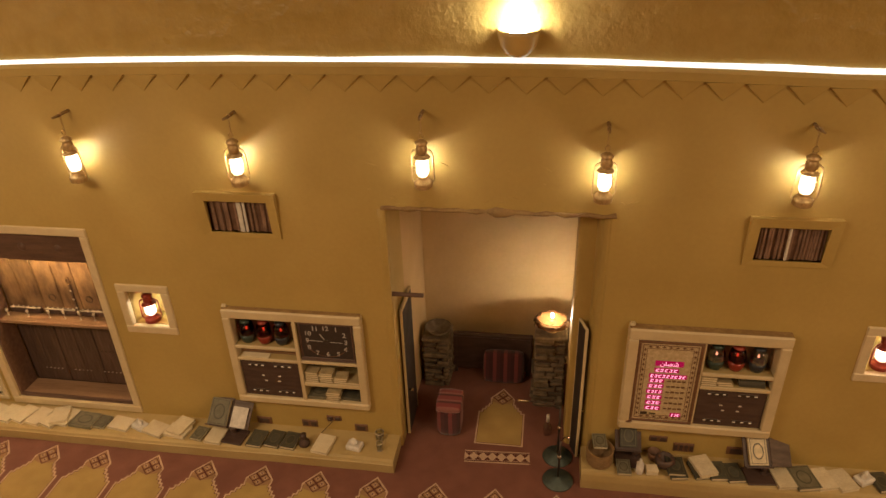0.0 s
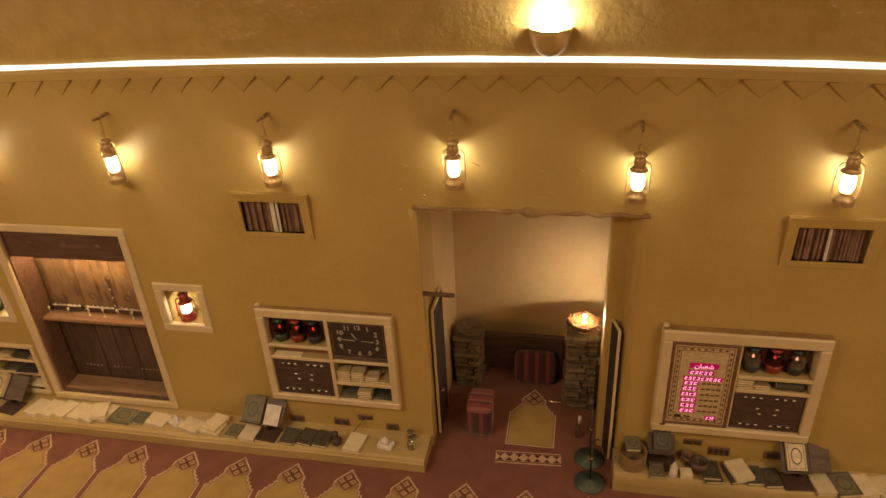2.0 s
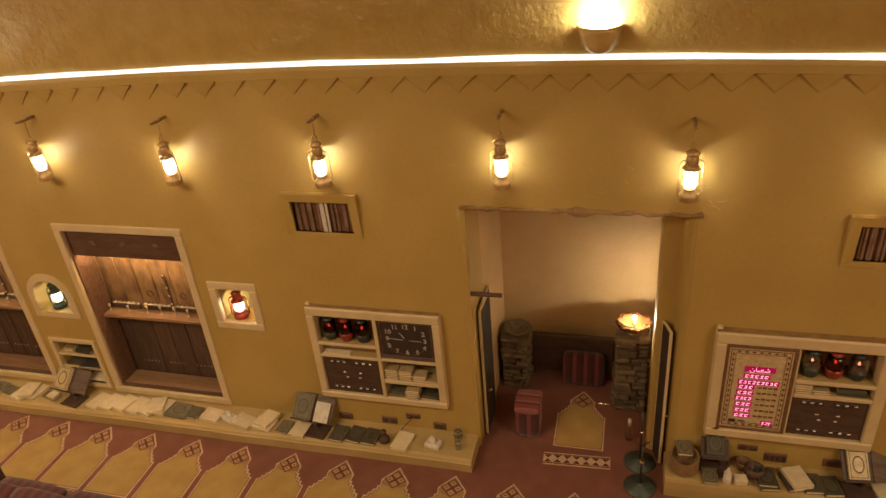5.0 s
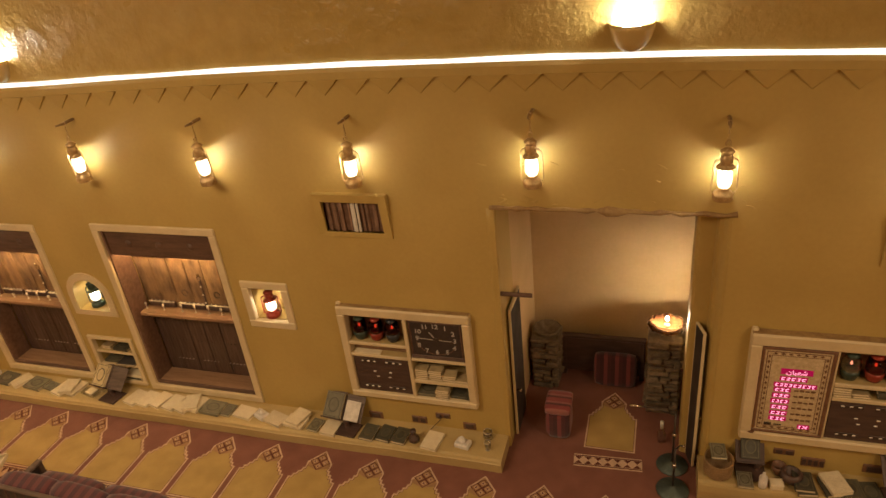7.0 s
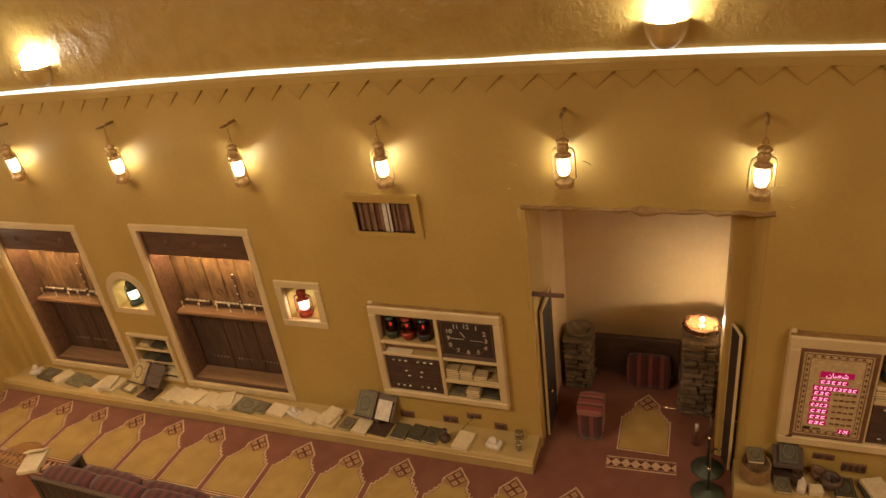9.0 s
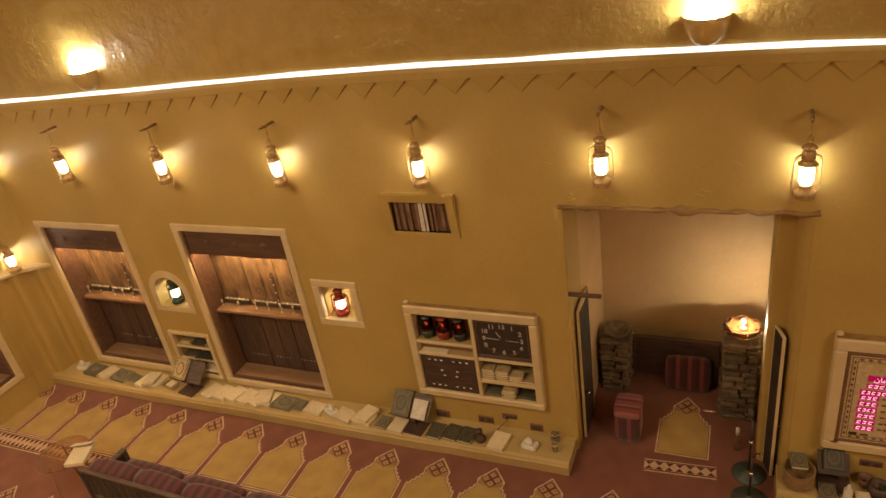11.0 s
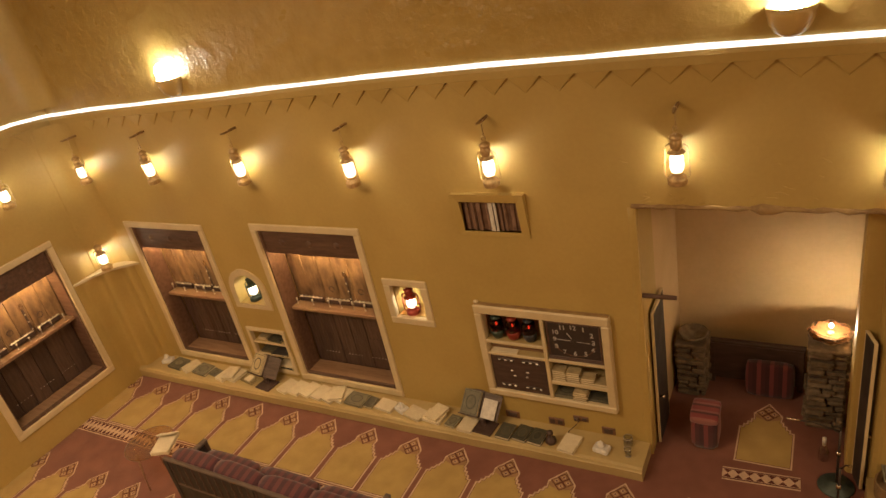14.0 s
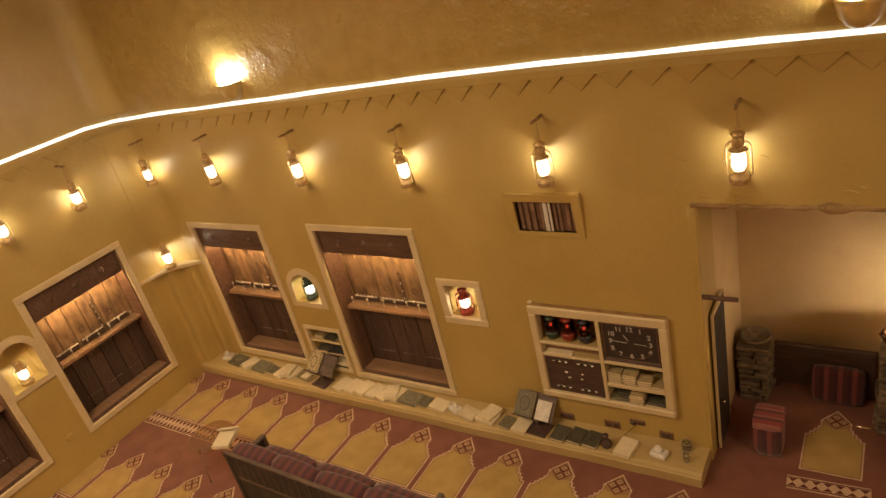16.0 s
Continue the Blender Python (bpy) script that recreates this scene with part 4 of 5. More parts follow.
def book_meshes(w, d, h, cover, emblem):
    c, p, e = Shape(), Shape(), Shape()
    c.box((-w / 2, -d / 2, 0), (w / 2, d / 2, 0.004), 0.001).box((-w / 2, -d / 2, h - 0.004), (w / 2, d / 2, h), 0.001).box((-w / 2, -d / 2, 0.004), (-w / 2 + 0.005, d / 2, h - 0.004), 0.001)
    p.box((-w / 2 + 0.005, -d / 2 + 0.004, 0.004), (w / 2 - 0.004, d / 2 - 0.004, h - 0.004))
    out = [("cover", mesh_of(c, "cover", cover)), ("page_block", mesh_of(p, "page_block", PAPER))]
    if emblem:
        k = 16
        ring = lambda rx, ry: [(rx * math.cos(2 * math.pi * i / k), ry * math.sin(2 * math.pi * i / k)) for i in range(k)]
        e.slab(ring(w * 0.30, d * 0.30), h, h + 0.0012, 0).slab(ring(w * 0.24, d * 0.25), h, h + 0.002, 1)
        x, y = w / 2 - 0.012, d / 2 - 0.012
        for lo, hi in (((-x, -y, h), (x, -y + 0.005, h + 0.001)), ((-x, y - 0.005, h), (x, y, h + 0.001)), ((-x, -y, h), (-x + 0.005, y, h + 0.001)), ((x - 0.005, -y, h), (x, y, h + 0.001))):
            e.box(lo, hi)
        out.append(("emblem", mesh_of(e, "emblem", [GILT if cover in (DARK_COVER, NAVY_COVER) else MEDALLION, cover])))
    return out


BOOKS = {
    "cream": (book_meshes(0.166, 0.228, 0.033, PAPER, False), "cream paper-covered book lying on the plaster ledge"),
    "green": (book_meshes(0.20, 0.255, 0.034, GREEN_COVER, True), "grey-green bound book with an oval medallion"),
    "small": (book_meshes(0.125, 0.17, 0.024, GREEN_COVER, True), "small grey-green book with an oval medallion"),
    "dark": (book_meshes(0.15, 0.205, 0.030, DARK_COVER, True), "dark green bound book with an oval medallion"),
    "slim": (book_meshes(0.128, 0.105, 0.022, TAN_COVER, False), "slim tan-covered book with pale page edges stacked flat"),
    "navy": (book_meshes(0.24, 0.225, 0.022, NAVY_COVER, False), "navy cloth-bound book lying flat on the ledge"),
}


def book(kind, m, label="", group="books on the ledge"):
    meshes, text = BOOKS[kind]
    t = thing("book", m, label or text, "book", group)
    for name, me in meshes:
        part(name, me, None, t)
    return t


LEDGE = [("green", -7.42, -0.16, 84), ("cream", -7.19, -0.165, -24), ("green", -6.94, -0.18, 84), ("small", -6.72, -0.185, 80), ("cream", -6.53, -0.20, -14), ("cream", -6.37, -0.17, -10),
         ("cream", -5.51, -0.19, -14), ("cream", -5.345, -0.185, -10), ("cream", -5.18, -0.175, -16), ("cream", -5.0, -0.19, -12), ("cream", -4.83, -0.20, -18), ("cream", -4.71, -0.165, -9),
         ("green", -4.49, -0.185, 86), ("small", -4.30, -0.185, -6), ("cream", -4.09, -0.19, 82), ("cream", -3.70, -0.22, 74), ("cream", -3.47, -0.22, 82), ("small", -3.24, -0.225, -8),
         ("cream", -3.06, -0.225, -4), ("dark", -2.645, -0.225, -4), ("dark", -2.47, -0.21, -8), ("dark", -2.31, -0.215, -6), ("cream", -1.98, -0.225, -8)]
LEDGE_EAST = [("small", 0.81, -0.235, 2), ("dark", 1.27, -0.215, 8), ("dark", 1.47, -0.185, 14), ("dark", 1.615, -0.185, 6), ("dark", 1.755, -0.19, 9),
              ("cream", 2.165, -0.20, 10), ("green", 2.335, -0.185, 12), ("cream", 2.49, -0.175, 14), ("cream", 2.655, -0.17, 18), ("dark", 2.98, -0.15, 12)]
for kind, x, y, turn in LEDGE:
    book(kind, pose(x, y, BH + 0.003, 0, 0, turn))
for kind, x, y, turn in LEDGE_EAST:
    book(kind, pose(x, y, BHR + 0.003, 0, 0, turn))
for kind, x, y, z, turn in [("cream", -4.76, -0.18, BH, 20), ("cream", -3.45, -0.185, BH, -16), ("dark", 1.255, -0.205, BHR, 2), ("cream", 1.50, -0.175, BHR, 20), ("cream", -6.44, -0.185, BH, 12)]:
    book(kind, pose(x, y, z + 0.037, 0, 0, turn), "book lying on top of another on the ledge")


def book_stand(m, upper, label, flap=True, sheet=False, shift=-0.045):
    """A lectern on a turned post: base plate, post with a ball, two leaning leaves; a book rests on one of them."""
    t = thing("book_stand", m, label, "book stand", "book stands on the ledge")
    s = Shape()
    s.box((-0.12, -0.10, 0), (0.12, 0.10, 0.014), 0.004)
    part("base_plate", s, DARK_WOOD, t)
    s = Shape()
    s.lathe([(0.03, 0.014), (0.026, 0.03), (0.016, 0.045), (0.030, 0.065), (0.036, 0.085), (0.028, 0.105), (0.014, 0.112), (0.018, 0.125), (0.0, 0.125)], 14, centre=(max(-0.02, shift - 0.05), 0.03, 0))
    part("post", s, DARK_WOOD, t)
    rest = pose(shift, 0.005, 0.115, -46)
    s = Shape()
    s.box((-0.235, 0.0, 0.0), (-0.004, 0.012, 0.275), 0.003, m=rest)
    part("back_leaf", s, DARK_WOOD, t)
    s = Shape()
    s.box((-0.235, -0.045, -0.012), (-0.004, 0.012, 0.0), 0.003, m=rest)
    part("lip", s, DARK_WOOD, t)
    if flap:
        s = Shape()
        s.box((0.0, 0.0, 0.0), (0.19, 0.010, 0.265), 0.003, m=rest @ pose(0, 0, 0, 0, 0, 12))
        part("side_leaf", s, RAIL_WOOD, t, "grey-brown folding leaf")
    book(upper, m @ rest @ pose(-0.118, -0.003, 0.130, 90), "upright bound book with an oval medallion on a stand", "books on stands")
    if sheet:
        s = Shape()
        s.box((-0.075, -0.0035, 0.0), (0.075, 0.0, 0.20), 0.001)
        tagged(part("paper_sheet", s, WHITE, m=m @ rest @ pose(0.088, -0.004, 0.004, 0, 0, 12)), "loose white sheet leaning on the book stand", "paper")
    return t


BOOKS["slender"] = (book_meshes(0.155, 0.235, 0.030, material("warm cream book cloth", (0.66, 0.53, 0.30), 0.4, scale=18, bump=0.1, depth=0.001), True), "")
BOOKS["gold"] = (book_meshes(0.19, 0.25, 0.034, material("cream book cloth", (0.62, 0.50, 0.28), 0.4, scale=18, bump=0.1, depth=0.001), True), "")
book_stand(pose(-5.82, -0.215, BH + 0.002, 0, 0, -8), "gold", "dark wooden book stand holding a cream book")
book_stand(pose(-2.885, -0.215, BH + 0.002, 0, 0, -6), "green", "dark wooden book stand holding a grey-green book", sheet=True)
book_stand(pose(0.86, -0.13, BHR + 0.002, 0, 0, 2), "dark", "dark wooden book stand holding a dark green book", flap=False, shift=0.11)
book_stand(pose(1.965, -0.195, BHR + 0.002, 0, 0, 6), "slender", "dark wooden book stand holding a cream book", shift=0.10)


def tissue_box(m, seed, label):
    rnd = random.Random(seed)
    t = thing("tissue_pack", m, label, "tissues", "tissue packs")
    s = Shape()
    s.box((-0.075, -0.055, 0), (0.075, 0.055, 0.055), 0.012)
    part("box", s, WHITE, t)
    s = Shape()
    n = 9
    vs = [(0, 0, 0.13)] + [(0.05 * math.cos(2 * math.pi * i / n) * rnd.uniform(0.6, 1.1), 0.028 * math.sin(2 * math.pi * i / n), 0.055 + rnd.uniform(0, 0.02)) for i in range(n)]
    vs += [(0.03 * math.cos(2 * math.pi * (i + 0.5) / n), 0.015 * math.sin(2 * math.pi * (i + 0.5) / n), 0.095 + rnd.uniform(-0.015, 0.02)) for i in range(n)]
    fs = []
    for i in range(n):
        j = (i + 1) % n
        fs += [(1 + i, 1 + j, 1 + n + i), (1 + j, 1 + n + j, 1 + n + i), (1 + n + i, 1 + n + j, 0)]
    s.add(vs, fs)
    part("tissue", s, WHITE, t, "pulled-out crumpled tissue")
    return t


tissue_box(pose(-7.66, -0.14, BH, 0, 0, 20), 1, "white tissue pack with a pulled tissue on the ledge")
tissue_box(pose(-3.885, -0.20, BH, 0, 0, -24), 2, "white tissue pack with a pulled tissue on the ledge")
tissue_box(pose(-1.675, -0.215, BH, 0, 0, -10), 3, "white tissue pack with a pulled tissue on the ledge")
tissue_box(pose(2.84, -0.14, BHR, 0, 0, 30), 4, "crumpled white plastic-wrapped tissue pack on the ledge")


def turned(name, m, profile, mat, label, category, extra=(), n=14):
    """A lathe-turned thing; extra: (part name, profile, material)."""
    t = thing(name, m, label, category)
    s = Shape()
    s.lathe(profile, n)
    part("body", s, mat, t)
    for pn, pr, pm in extra:
        s = Shape()
        s.lathe(pr, n)
        part(pn, s, pm, t)
    return t


# tin rim and foot rings stand in for bright glints on the clear glass
turned("glass_jar", pose(-1.46, -0.075, BH), [(0.0, 0.0), (0.042, 0.0), (0.046, 0.01), (0.046, 0.075), (0.04, 0.085), (0.043, 0.09), (0.040, 0.088), (0.042, 0.07), (0.042, 0.012), (0.0, 0.01)], CLEAR, "small clear glass jar with dark contents", "jar", [("contents", [(0.0, 0.012), (0.038, 0.012), (0.038, 0.035), (0.0, 0.035)], DARK_WOOD), ("rim", [(0.040, 0.086), (0.044, 0.087), (0.044, 0.092), (0.040, 0.092)], TIN)])
turned("drinking_glass", pose(-1.43, -0.215, BH), [(0.0, 0.0), (0.026, 0.0), (0.033, 0.09), (0.030, 0.09), (0.024, 0.008), (0.0, 0.008)], CLEAR, "clear drinking glass standing on the ledge", "glass", [("rim", [(0.031, 0.087), (0.034, 0.088), (0.034, 0.092), (0.031, 0.092)], TIN), ("foot", [(0.0, 0.001), (0.027, 0.001), (0.027, 0.006), (0.0, 0.006)], TIN)])
turned("perfume_bottle", pose(-2.165, -0.235, BH), [(0.0, 0.0), (0.045, 0.0), (0.055, 0.02), (0.05, 0.05), (0.018, 0.075), (0.014, 0.10), (0.030, 0.108), (0.030, 0.135), (0.0, 0.14)], DARK_WOOD, "dark round bottle with a wide stopper", "bottle")
turned("spray_bottle", pose(0.945, -0.265, BHR), [(0.0, 0.0), (0.032, 0.0), (0.034, 0.01), (0.034, 0.11), (0.014, 0.135), (0.012, 0.16), (0.0, 0.16)], WHITE, "white plastic bottle standing on the ledge", "bottle")
turned("brown_cup", pose(1.085, -0.085, BHR), [(0.0, 0.0), (0.04, 0.0), (0.058, 0.05), (0.06, 0.09), (0.054, 0.09), (0.05, 0.05), (0.0, 0.02)], TILE, "small brown earthen cup on the ledge", "cup")
turned("incense_pot", pose(1.17, -0.16, BHR), [(0.0, 0.0), (0.05, 0.0), (0.085, 0.04), (0.09, 0.08), (0.07, 0.11), (0.06, 0.11), (0.06, 0.06), (0.0, 0.05)], DARK_WOOD, "dark round pot on the ledge", "pot")
t = thing("wicker_basket", pose(0.60, -0.165, BHR), "oval tan wicker basket with a book on its rim", "basket")
s = Shape()
s.lathe([(0.0, 0.0), (0.105, 0.0), (0.115, 0.03), (0.118, 0.15), (0.122, 0.16), (0.112, 0.16), (0.108, 0.03), (0.0, 0.012)], 20, squash=1.05)
part("body", s, WICKER, t)
for z in (0.02, 0.04, 0.06, 0.08, 0.10, 0.12, 0.14):
    s = Shape()
    s.tube([((0.1135 + z * 0.03) * math.cos(a * math.pi / 10), 1.05 * (0.1135 + z * 0.03) * math.sin(a * math.pi / 10), z) for a in range(20)], 0.005, 5, closed=True)
    part("woven_band", s, WICKER, t)
book("small", pose(0.595, -0.10, BHR + 0.162, 0, 0, 4), "small grey-green book resting on the basket rim", "books on the ledge")
s = Shape()
s.box((-0.05, -0.04, 0), (0.05, 0.04, 0.05), 0.004)
s.box((-0.052, -0.042, 0.05), (0.052, 0.042, 0.058), 0.003)
tagged(part("small_box", s, PAPER, m=pose(1.05, -0.25, BHR, 0, 0, 6)), "small cream cardboard box with lid on the ledge", "box")
t = thing("glass_tray", pose(-6.13, -0.19, BH, 0, 0, -12), "clear glass tray lying on the ledge", "tray")
s = Shape()
s.box((-0.14, -0.07, 0), (0.14, 0.07, 0.02), 0.006)
part("body", s, CLEAR, t)
s = Shape()
s.box((-0.05, -0.05, 0.021), (0.06, 0.05, 0.04), 0.004)
part("card_pack", s, PAPER, t)


def wall_plate(u, z, w, h, n, label):
    t = thing("wall_plate", pose(u, 0, z), label, "wall plate", "wall plates", "structure")
    s = Shape()
    s.box((-w / 2, -0.010, -h / 2), (w / 2, 0.004, h / 2), 0.004)
    part("plate", s, TILE, t)
    for i in range(n):
        s = Shape()
        x = -w / 2 + w * (i + 0.5) / n
        s.box((x - w / n * 0.32, -0.016, -h * 0.3), (x + w / n * 0.32, -0.008, h * 0.3), 0.002)
        part("insert", s, DARK_WOOD, t)


wall_plate(-2.65, 0.19, 0.15, 0.085, 1, "brown wall plate above the ledge")
wall_plate(-2.18, 0.20, 0.16, 0.085, 2, "brown double wall plate above the ledge")
wall_plate(-1.925, 0.29, 0.15, 0.06, 2, "brown double wall socket above the ledge")
wall_plate(-1.66, 0.197, 0.13, 0.085, 1, "brown wall plate above the ledge")
wall_plate(1.12, 0.37, 0.16, 0.065, 2, "brown double wall socket above the ledge")
wall_plate(1.35, 0.29, 0.18, 0.10, 4, "brown slotted wall plate above the ledge")
wall_plate(1.80, 0.30, 0.16, 0.09, 1, "brown wall plate above the ledge")
s = Shape()
s.box((-0.004, -0.05, -0.03), (0.010, 0.05, 0.03), 0.003)
tagged(part("wall_plate", s, PLASTER, m=pose(XL, -2.24, 0.48)), "small painted wall plate low on the side wall", "wall plate", kind="structure")
s = Shape()
s.tube([(-1.93, -0.012, 0.285), (-1.96, -0.03, 0.24), (-2.02, -0.06, 0.18), (-2.06, -0.10, BH + 0.006)], 0.004, 5)
s.box((-1.985, -0.035, 0.27), (-1.945, -0.010, 0.305), 0.005)
tagged(part("power_cable", s, DARK_WOOD), "dark plug and cable hanging from the socket", "cable")

# ---------------------------------------------------------------- framed shelves in the wall


def small_lamp(m, glass, base):
    t = thing("small_oil_lamp", m, "small round oil lamp with coloured glass on the shelf", "oil lamp", "oil lamps on the shelves")
    s = Shape()
    s.lathe([(0.0, 0.0), (0.045, 0.0), (0.060, 0.025), (0.068, 0.06), (0.068, 0.088), (0.0, 0.090)], 14)
    part("base", s, base, t)
    s = Shape()
    s.lathe([(0.066, 0.090), (0.071, 0.12), (0.070, 0.15), (0.062, 0.185), (0.046, 0.216), (0.043, 0.213), (0.058, 0.183), (0.066, 0.15), (0.067, 0.12), (0.062, 0.091)], 14)
    part("glass", s, glass, t)
    s = Shape()
    s.lathe([(0.0, 0.125), (0.007, 0.13), (0.010, 0.14), (0.006, 0.155), (0.0, 0.165)], 8)
    part("flame", s, EMBER, t, "small red glowing flame bulb")
    s = Shape()
    s.lathe([(0.046, 0.215), (0.050, 0.222), (0.032, 0.238), (0.0, 0.244)], 12)
    part("cap", s, base, t)
    return t


def studded_panel(parent, u0, u1, z0, z1, y):
    s = Shape()
    s.box((u0, y, z0), (u1, y + 0.025, z1), 0.006)
    p = part("studded_door", s, DARK_WOOD, parent, "dark wooden door panel with nickel studs")
    w, h = u1 - u0, z1 - z0
    for fx, fz in [(0.16, 0.86), (0.27, 0.86), (0.38, 0.86), (0.60, 0.86), (0.72, 0.86), (0.84, 0.86), (0.36, 0.58), (0.40, 0.44), (0.64, 0.58), (0.62, 0.44),
                   (0.16, 0.14), (0.27, 0.14), (0.38, 0.14), (0.60, 0.14), (0.72, 0.14), (0.84, 0.14)]:
        s = Shape()
        s.box((u0 + w * fx - 0.014, y - 0.008, z0 + h * fz - 0.007), (u0 + w * fx + 0.014, y + 0.001, z0 + h * fz + 0.007), 0.004)
        part("stud", s, STUD, p)
    for fz in (0.86, 0.14):
        for fx in (0.13, 0.57):
            s = Shape()
            s.box((u0 + w * fx, y - 0.004, z0 + h * fz - 0.02), (u0 + w * (fx + 0.30), y + 0.001, z0 + h * fz + 0.02), 0.002)
            part("strap", s, IRON, p)
    return p


def stacked(u, y, z, kinds, group):
    for i in range(kinds):
        book("slim", pose(u + 0.006 * math.sin(3 * i + u * 9), y, z + i * 0.0225, 0, 0, 2.5 * math.sin(5 * i + u)), "", group)


def shelf_case(name, u0, u1, z0, z1, d, w, label):
    """A box set in the wall whose thick cream frame stands d proud, dusty on top."""
    t = thing(name, pose(0, 0, 0), label, "wall shelf")
    s = Shape()
    e = 0.004
    s.box((u0 - w, -d, z1 - e), (u1 + w, 0.04, z1 + w * 1.25), 0.012)
    s.box((u0 - w, -d, z0 - w), (u1 + w, 0.04, z0 + e), 0.012)
    s.box((u0 - w, -d, z0 + e), (u0 + e, 0.04, z1 - e), 0.010)
    s.box((u1 - e, -d, z0 + e), (u1 + w, 0.04, z1 - e), 0.010)
    part("frame", s, CREAM, t, "thick cream painted frame")
    s = Shape()
    s.box((u0 - w + 0.006, -d + 0.018, z1 + w * 1.25 - 0.004), (u1 + w - 0.006, 0.0, z1 + w * 1.25 + 0.004), 0.003)
    part("dusty_top", s, BARE_EDGE, t, "dusty brown top of the frame")
    s = Shape()
    s.box((u0 - w, -d * 0.6, z1 + w * 1.25), (u0 - w + 0.05, 0.0, z1 + w * 1.25 + 0.03), 0.012)
    part("plaster_lug", s, CREAM, t)
    s = Shape()
    s.box((u0, 0.20, z0), (u1, 0.23, z1))
    part("back_panel", s, DARK_COVER, t, "dark green-grey back panel")
    for a in (u0, u1 - 0.008):
        s = Shape()
        s.box((a, 0.04, z0), (a + 0.008, 0.2, z1))
        part("side_lining", s, SHELF_WOOD, t)
    return t


def board(parent, u0, u1, z0, z1, y0=-0.012):
    """A shelf: a cream front edge and an ochre board behind it."""
    s = Shape()
    s.box((u0, y0, z0), (u1, y0 + 0.02, z1), 0.004)
    part("shelf_edge", s, CREAM, parent)
    s = Shape()
    s.box((u0, y0 + 0.02, z0 + 0.002), (u1, 0.20, z1 - 0.002))
    part("shelf_board", s, LEDGE_PLASTER, parent)


CD, BDP = 0.07, 0.09
case = shelf_case("clock_shelf", *CLOCK_SHELF, CD, 0.072, "cream wall shelf with clock, lamps, books and studded panel")
x0, x1, z0, z1 = CLOCK_SHELF
MID0, MID1 = -2.178, -2.142
board(case, MID0, MID1, z0, z1, -CD + 0.004)
board(case, x0, MID0, 1.120, 1.153, -CD + 0.008)
board(case, x0, MID0, 0.982, 1.012, -CD + 0.008)
board(case, MID1, x1, 0.990, 1.020, -CD + 0.008)
board(case, MID1, x1, 0.726, 0.766, -CD + 0.008)
s = Shape()
s.box((x0 + 0.008, 0.10, 1.153), (MID0, 0.198, z1)).box((x0 + 0.008, 0.03, 1.012), (MID0, 0.198, 1.120))
part("back_panel", s, SHELF_WOOD, case)
studded_panel(case, x0 + 0.006, MID0 - 0.004, z0 + 0.004, 0.980, -0.04)
for i, (g, b) in enumerate(((RED_GLASS, GREEN_ENAMEL), (RED_GLASS, RED_ENAMEL), (RED_GLASS, BLUE_ENAMEL))):
    small_lamp(pose(-2.655 + 0.165 * i, 0.02, 1.154), g, b)
for u, n in ((-2.07, 5), (-1.935, 5), (-1.80, 3), (-1.675, 1)):
    stacked(u, -0.005 + 0.01 * (n % 2), 0.767, n, "books stacked on the clock shelf")
stacked(-1.885, -0.008, 0.549, 5, "books stacked on the clock shelf")
book("green", pose(-2.045, 0.06, 0.549, 0, 0, 91), "grey-green book lying at the bottom of the shelf", "books stacked on the clock shelf")
book("dark", pose(-1.72, 0.05, 0.549, 0, 0, 88), "dark bound book lying at the bottom of the shelf", "books stacked on the clock shelf")
s = Shape()
s.box((x0 + 0.03, -0.05, 1.013), (x0 + 0.30, 0.02, 1.022), 0.003)
tagged(part("letter_tray", s, PAPER), "thin cream folder in the narrow slot", "folder")


def wall_clock(m, wide, high):
    t = thing("wall_clock", m, "rectangular black wall clock with pale numerals and brown frame", "clock")
    w, h = wide / 2, high / 2
    s = Shape()
    frame_ring(s, -w + 0.022, w - 0.022, -h + 0.034, h - 0.018, 0.016, -0.008, 0.03, 0.006)
    s.box((-w, -0.010, -h), (w, 0.03, -h + 0.016), 0.005)
    part("clock_frame", s, BEAM_WOOD, t, "reddish brown wooden rim")
    s = Shape()
    s.box((-w + 0.02, 0.002, -h + 0.03), (w - 0.02, 0.028, h - 0.016))
    part("clock_face", s, BLACK, t)
    for k in range(1, 13):
        a = math.radians(30 * k)
        txt = bpy.data.curves.new("numeral", "FONT")
        txt.body, txt.size, txt.align_x, txt.align_y, txt.extrude = str(k), 0.066, "CENTER", "CENTER", 0.0015
        txt.offset = 0.0014
        txt.materials.append(NUMERAL)
        ob = new("numeral", txt)
        ob.parent = t
        sx, sz = math.sin(a), math.cos(a)
        q = (abs(sx) ** 3 + abs(sz) ** 3) ** (-1 / 3)
        ob.matrix_basis = pose(sx * q * wide * 0.345, -0.001, 0.012 + sz * q * high * 0.335, 90)
    for name, ang, ln, wd in (("hour_pointer", -35, 0.10, 0.010), ("minute_pointer", 272, 0.16, 0.007), ("second_pointer", 92, 0.15, 0.005)):
        s = Shape()
        s.box((-wd / 2, -0.001, 0.03), (wd / 2, 0.001, ln), 0.0)
        part(name, s, NUMERAL, t, m=pose(0, -0.004, 0.012, 0, ang, 0))
    s = Shape()
    s.lathe([(0.0, 0.006), (0.016, 0.004), (0.020, 0.0)], 12)
    part("hub", s, IRON, t, m=pose(0, 0.002, 0.012, 90))
    s = Shape()
    n = 14
    s.tube([(wide * 0.40 * math.cos(math.radians(200 + 140 * i / n)), -0.001, 0.03 + high * 0.44 * math.sin(math.radians(200 + 140 * i / n))) for i in range(n + 1)], 0.003, 4)
